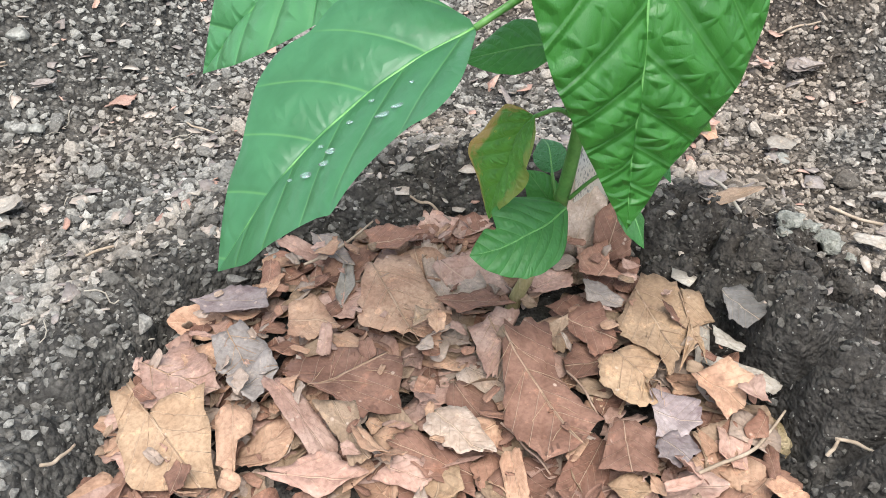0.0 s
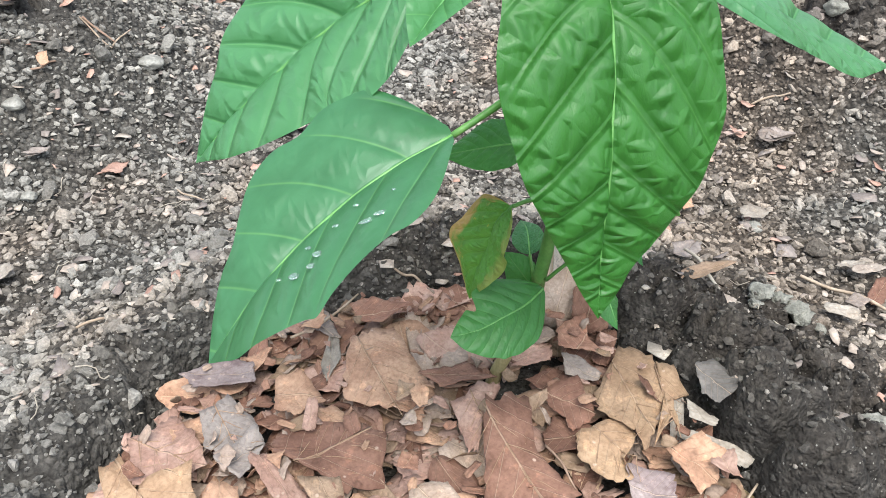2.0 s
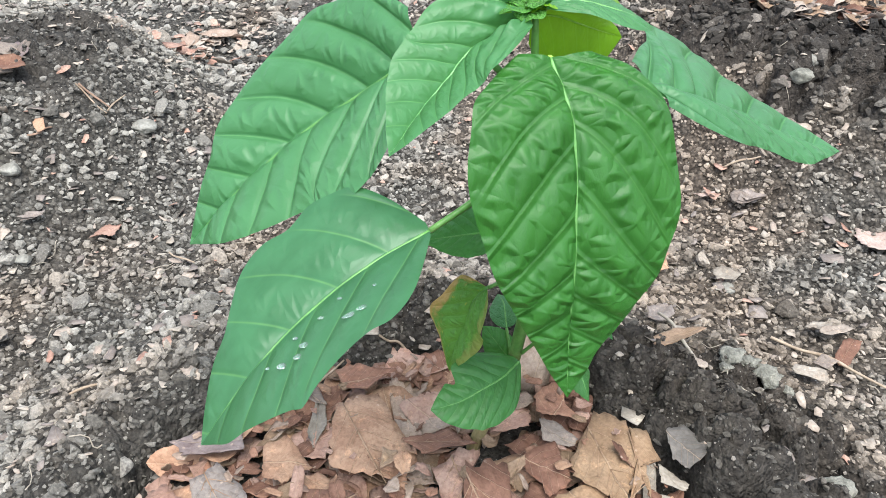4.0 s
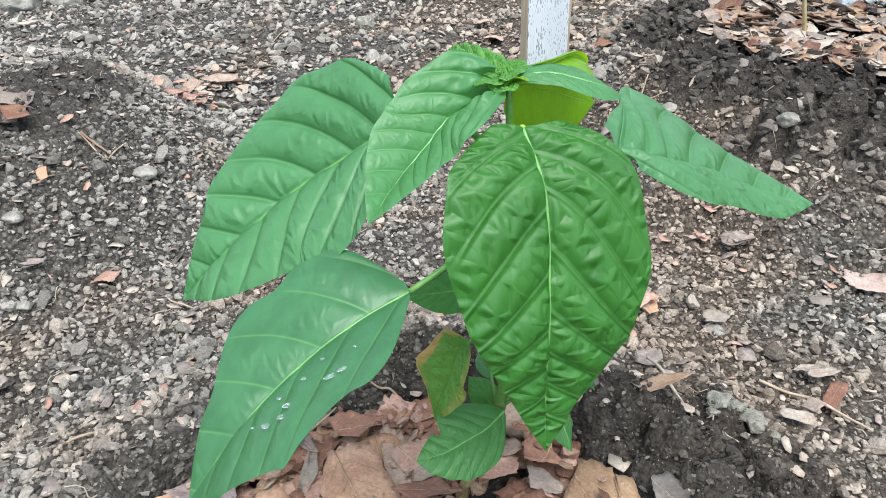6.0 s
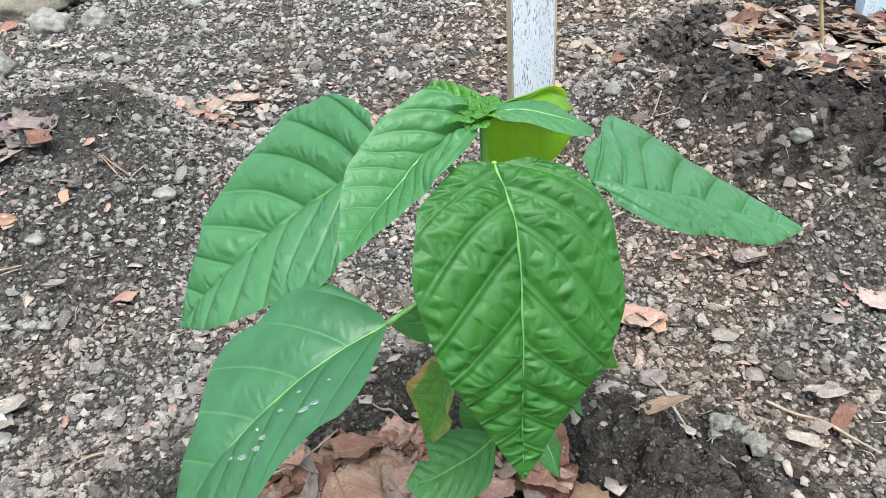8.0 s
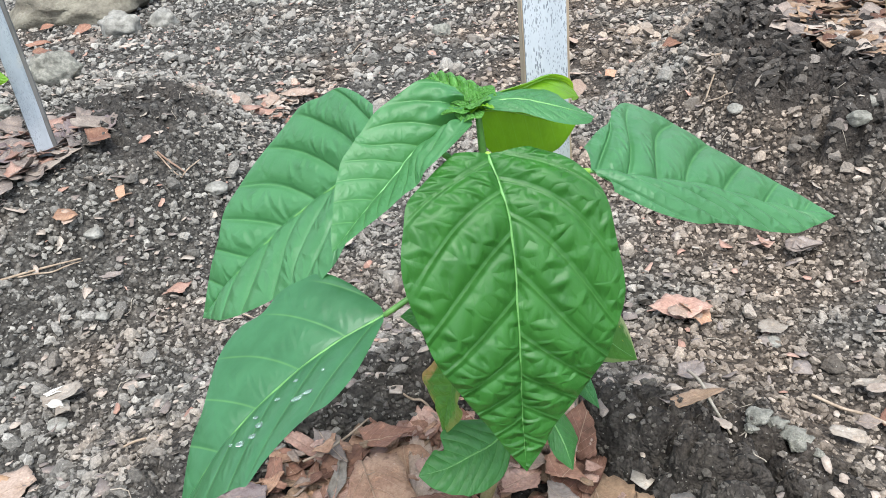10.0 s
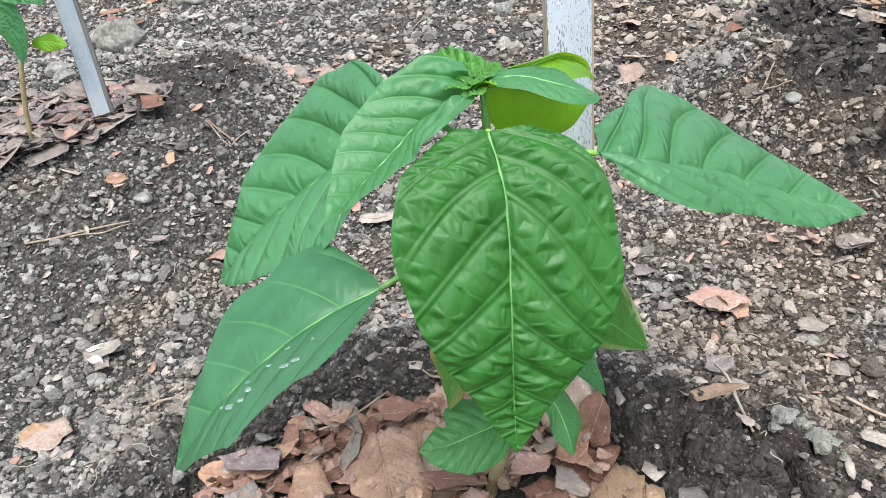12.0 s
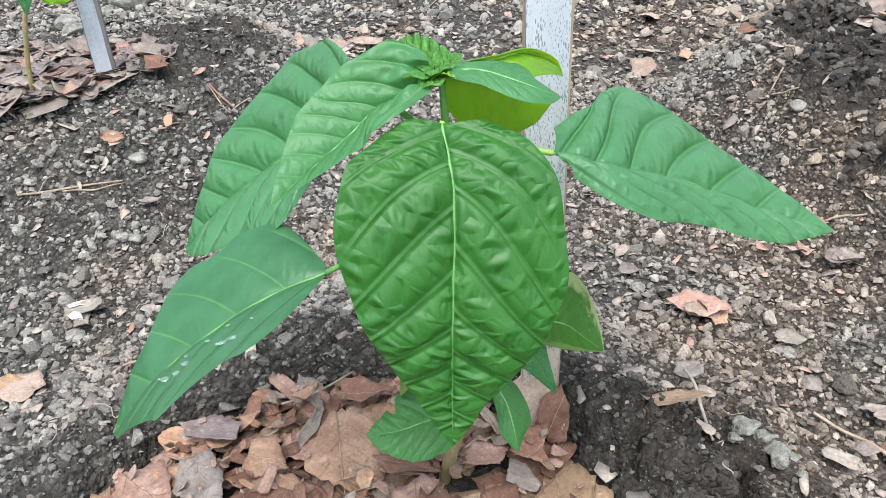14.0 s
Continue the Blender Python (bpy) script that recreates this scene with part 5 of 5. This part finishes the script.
scrap("peach", "torn", -0.313, 1.215, 94, 0.171, 0.031)
scrap("peach", "torn", -0.266, 1.230, 58, 0.058, 0.081)
scrap("tan", "torn", -0.332, 0.729, 45, 0.015, 0.021)
scrap("white", "strip", -0.311, 0.505, 40, 0.026, 0.008)
scrap("white", "torn", -0.307, 0.486, -10, 0.017, 0.010)
scrap("peach", "torn", 0.217, 0.574, 30, 0.040, 0.034)
scrap("rose", "strip", -0.120, 0.750, 12, 0.040, 0.014)
scrap("peach", "torn", 0.166, 1.518, 20, 0.040, 0.034)
scrap("peach", "lobe", 0.167, 1.247, 70, 0.040, 0.036)
scrap("rose", "torn", 0.236, 1.403, 10, 0.026, 0.020)
scrap("redbrown", "torn", 0.288, 1.051, 40, 0.042, 0.024)
scrap("tan", "torn", -0.370, 0.685, 15, 0.028, 0.026)
scrap("ochre", "torn", -0.307, 0.408, 35, 0.040, 0.030)
scrap("greybrown", "oval", 0.343, 0.675, 20, 0.036, 0.028)
scrap("rose", "torn", 0.308, 0.688, -30, 0.026, 0.022)
scrap("pale", "torn", 0.281, 0.554, 0, 0.026, 0.018)
scrap("redbrown", "torn", -1.057, 1.911, 20, 0.045, 0.035)
scrap("rose", "torn", -1.131, 1.972, 60, 0.050, 0.035)
scrap("greybrown", "torn", -0.864, 1.741, -20, 0.040, 0.030)
scrap("buff", "strip", -0.740, 1.654, 30, 0.040, 0.014)
scrap("redbrown", "torn", -1.020, 1.780, 20, 0.06, 0.045)
scrap("redbrown", "torn", -0.930, 1.830, 70, 0.06, 0.04)
scrap("brown", "oval", -0.860, 1.620, 100, 0.055, 0.03)
scrap("redbrown", "torn", -0.970, 1.700, -30, 0.05, 0.04)
MUTED = ("greybrown", "grey", "greybrown", "buff", "lavender", "pink")
litter(260, in_left_bed, 52, 0.004, 0.02, 0.05, "round a neighbouring plant", 12, MUTED)
litter(720, in_right_bed, 53, 0.006, 0.014, 0.046, "round a far plant", 13, ("greybrown", "khaki", "greybrown", "brown", "khaki", "buff"))


def in_leaf_patch(rng):
    return -0.274 + rng.normal(0, 0.035), 1.194 + rng.normal(0, 0.065)


litter(72, in_leaf_patch, 60, 0.008, 0.012, 0.030, "lying together on dry soil", 14, ("pink", "buff", "pale", "pink", "buff", "peach"))


# ---- sticks and stones ----
def stick(a, b, r=0.0008, material=TWIG, up=0.004, bow=0.06, name="twig", label="thin dry twig lying on the soil"):
    SERIAL[0] += 1
    rng = np.random.default_rng(SERIAL[0])
    t = np.linspace(0, 1, 5)
    d = np.array(b) - np.array(a)
    off = bow * np.sin(np.pi * t) * rng.choice((-1, 1)) + rng.normal(0, 0.012, 5)
    x, y = a[0] + d[0] * t - d[1] * off, a[1] + d[1] * t + d[0] * off
    z0, z1 = (float(soil(*p)) if bed_radius(*p) > 1.0 else float(hills(*p)) + 0.013 for p in (a, b))
    z = z0 + (z1 - z0) * t + up + 0.001 * rng.normal(0, 1, 5)
    z = np.maximum(z, np.where(bed_radius(x, y) > 1.0, soil(x, y), -1) + 0.0012)
    v, f = tube(np.stack([x, y, z], -1), [r, r * 1.1, r * 0.7], 7, 18, 0.12, SERIAL[0])
    ob = part(name, v, f, material)
    return tagged(ob, label, "twig", "twigs on the soil")


stick((0.194, 0.462), (0.208, 0.400), 0.0011, STRAW, 0.012, 0.02)
stick((0.285, 0.470), (0.345, 0.415), 0.0012, TWIG, 0.006)
stick((-0.402, 0.627), (-0.351, 0.657))
stick((0.116, 0.221), (0.173, 0.261))
stick((-0.004, 0.421), (0.022, 0.417))
stick((-0.062, 0.367), (-0.025, 0.404))
stick((-0.028, 0.319), (0.011, 0.323), 0.0006, DARKTWIG, 0.004, 0.03, "leaf_stalk", "thin brown stalk of a dead leaf")
stick((0.177, 0.230), (0.183, 0.235))
stick((0.182, 0.236), (0.195, 0.227))
stick((-0.156, 0.231), (-0.150, 0.248))
stick((-0.203, 0.632), (-0.175, 0.612))
stick((-0.317, 0.800), (-0.288, 0.786))
stick((-0.288, 0.786), (-0.281, 0.826))
stick((0.293, 0.888), (0.346, 0.952))
stick((0.294, 0.882), (0.317, 0.862))
stick((0.046, 0.317), (0.043, 0.256), 0.0006, DARKTWIG, 0.004, 0.03, "leaf_stalk", "thin brown stalk of a dead leaf")
stick((0.040, 0.251), (0.059, 0.225), 0.0006, DARKTWIG, 0.004, 0.03, "leaf_stalk", "thin brown stalk of a dead leaf")
stick((0.073, 0.282), (0.085, 0.254), 0.0006, DARKTWIG, 0.004, 0.03, "leaf_stalk", "thin brown stalk of a dead leaf")
stick((0.061, 0.351), (0.076, 0.362))
stick((-0.212, 1.617), (-0.243, 1.454))
stick((-0.441, 0.611), (-0.352, 0.658), 0.0011, TWIG, 0.006, 0.03)
stick((-0.314, 0.799), (-0.288, 0.797), 0.0012, DARKTWIG, 0.005)
stick((0.211, 0.763), (0.244, 0.789), 0.0016, STRAW, 0.006, 0.02)
stick((0.331, 0.716), (0.362, 0.707), 0.0010, TWIG, 0.005)
stick((-0.343, 0.714), (-0.323, 0.737), 0.0010, DARKTWIG, 0.004)
stick((-0.203, 0.405), (-0.177, 0.409), 0.0009, TWIG, 0.004)
stick((0.312, 0.950), (0.343, 0.945), 0.0013, TWIG, 0.005)


def stone(x, y, r, material, flat=0.7, rough=0.16, label="pale rounded stone half sunk in soil", category="stone"):
    SERIAL[0] += 1
    rng = np.random.default_rng(SERIAL[0])
    v, f = ball(4 if r > 0.012 else 3)
    shape = rng.uniform(0.8, 1.15, 3) * np.array((1, 1, flat))
    bumps = np.array([noise.noise(Vector(p * 1.3 + SERIAL[0])) * 1.6 + noise.noise(Vector(p * 3.1 + SERIAL[0])) * 0.7 + noise.noise(Vector(p * 8 - SERIAL[0])) * (0.3 if material is not LICHEN else 0.8) for p in v])
    for way in rng.normal(size=(9, 3)):
        way /= np.linalg.norm(way)
        over = np.clip(v @ way - rng.uniform(0.62, 0.9), 0, None)
        v = v - over[:, None] * way * 0.9
    v = v * (1 + 0.6 * rough * bumps)[:, None] * shape * r * 1.12
    ob = part(category.replace(" ", "_"), v + np.array((x, y, float(soil(x, y)) + 0.25 * r * flat)), f, material)
    return tagged(ob, label, category, "stones on the soil")


stone(-0.835, 1.816, 0.042, STONE, 0.9, 0.34, "large pale grey rock on the soil")
stone(-1.030, 2.080, 0.165, SLAB, 0.45, 0.25, "large flat brownish rock behind the bed")
stone(-0.747, 1.871, 0.042, STONE, 0.7, 0.34, "pale angular rock on the soil")
stone(-0.574, 1.075, 0.031, LICHEN, 0.8, 0.36, "rough pale rock near a plant")
stone(-0.900, 1.560, 0.034, STONE, 0.5, 0.2, "flat whitish rock on the soil")
stone(-0.820, 1.400, 0.022, STONE, 0.6, 0.2, "whitish rock on the soil")
stone(-0.605, 0.972, 0.016, STONE, 0.6, 0.2, "whitish rock on the soil")
stone(-0.584, 1.027, 0.014, LICHEN, 0.6, 0.2, "small pale rock near a plant")
stone(-0.583, 0.948, 0.016, LICHEN, 0.6, 0.2, "small pale rock near a plant")
stone(-0.560, 2.020, 0.026, STONE)
stone(-0.460, 2.050, 0.022, STONE)
stone(-0.261, 0.801, 0.0135, STONE, 0.55, 0.1, "smooth pale pebble on the soil")
stone(0.425, 0.779, 0.0105, STONE, 0.8, 0.25, "whitish knobbly stone on dark soil")
stone(0.405, 0.750, 0.0105, LICHEN, 0.7, 0.25, "whitish crusted stone on dark soil")
for x, y, r in ((0.247, 0.396, 0.0085), (0.228, 0.410, 0.0075), (0.238, 0.405, 0.005), (0.256, 0.404, 0.0055), (0.243, 0.386, 0.0045), (0.221, 0.401, 0.004), (0.262, 0.392, 0.004)):
    stone(x, y, r, LICHEN, 0.55, 0.45, "whitish crusted stone on the soil")
stone(0.280, 0.546, 0.0065, STONE, 0.7, 0.15, "small whitish pebble on dry soil")
stone(-0.325, 0.616, 0.0065, STONE, 0.7, 0.15, "small pale pebble on dry soil")
stone(-0.347, 0.684, 0.0085, STONE, 0.7, 0.15, "small pale pebble on dry soil")
stone(0.316, 0.842, 0.009, STONE, 0.7, 0.2, "small pale stone on dark soil")
stone(0.247, 0.300, 0.0095, LICHEN, 0.6, 0.4, "pale crusted stone at the edge of the dark soil")
stone(-0.060, 1.587, 0.019, LICHEN, 0.7, 0.2, "brownish stone far off")
stone(0.162, 0.256, 0.0125, BARK, 0.55, 0.25, "crumbly piece of yellowish bark", "bark piece")
stone(-0.303, 0.474, 0.0085, STONE, 0.3, 0.12, "white flat shell-like chip")

# ---- neighbouring plants ----
left_at = (-0.4804, 0.7263, 0.0441)
left_plant = holder("pepper_plant", left_at, "neighbouring young pepper plant, its lower leaves in view", "plant")
v, f = tube([left_at, (-0.4779, 0.7213, 0.0859), (-0.4587, 0.7196, 0.1510), (-0.4462, 0.7196, 0.1777), (-0.4462, 0.7213, 0.2362), (-0.4495, 0.7263, 0.2863)], [0.0030, 0.0026, 0.0022, 0.0018], 10, 20)
part("stem", v, f, WOODY, left_plant)
leaf(left_plant, [(-0.4637, 0.7163, 0.2462), (-0.4562, 0.7129, 0.2278), (-0.4495, 0.7113, 0.2070), (-0.4454, 0.7113, 0.1819), (-0.4479, 0.7113, 0.1577)], (-0.0301, 0.0067, 0.0050), (0.0225, -0.0050, 0.0033), MATT_LEAF, RIB, 0.0020, 0.004, 0.03, (0.40, 1.6), 0.0011, 31, "drooping green leaf")
leaf(left_plant, [(-0.4512, 0.7246, 0.2487), (-0.4370, 0.7179, 0.2462), (-0.4203, 0.7113, 0.2379), (-0.4078, 0.7071, 0.2278), (-0.3978, 0.7046, 0.2161)], (0.0100, 0.0167, 0.0117), (-0.0083, -0.0167, -0.0167), MATT_LEAF, RIB, 0.0018, 0.004, 0.03, (0.36, 1.5), 0.0011, 32, "green leaf")
leaf(left_plant, [(-0.4378, 0.7213, 0.1752), (-0.4270, 0.7196, 0.1777), (-0.4161, 0.7196, 0.1777), (-0.4061, 0.7179, 0.1761), (-0.3961, 0.7179, 0.1736)], (0.0000, 0.0033, 0.0071), (0.0008, -0.0033, -0.0088), LIME_LEAF, LIME_RIB, 0.0006, 0.003, 0.09, (0.40, 2.6), 0.0006, 33, "small yellowing leaf with a bitten edge")
petiole(left_plant, [(-0.4487, 0.7196, 0.1677), (-0.4429, 0.7204, 0.1727), (-0.4378, 0.7213, 0.1752)], 0.0009, 0.0007)

right_at = (0.5312, 0.9967, 0.0400)
right_plant = holder("pepper_plant", right_at, "thin stem of a far pepper plant in leaf mulch", "plant")
v, f = tube([right_at, (0.5268, 0.9967, 0.0757), (0.5143, 0.9967, 0.1382), (0.5018, 0.9967, 0.2097), (0.5000, 0.9967, 0.3079)], [0.0030, 0.0026, 0.0022, 0.0018], 10, 20)
part("stem", v, f, WOODY, right_plant)
leaf(right_plant, [(0.5000, 0.9967, 0.2901), (0.5178, 0.9833, 0.3079), (0.5446, 0.9744, 0.3035), (0.5714, 0.9699, 0.2856), (0.5893, 0.9655, 0.2633)], (0.0089, 0.0268, 0.0089), (0.0000, -0.0268, -0.0089), MATT_LEAF, RIB, 0.001, 0.004, 0.03, (0.36, 1.5), 0.001, 34, "green leaf")

stake((0.690, 1.150), 0.0, 0.50, 0.105, 0.02, 8, "broad pale bluish board standing behind a far plant", BLUE_PAINT, BLUE_PAINT)
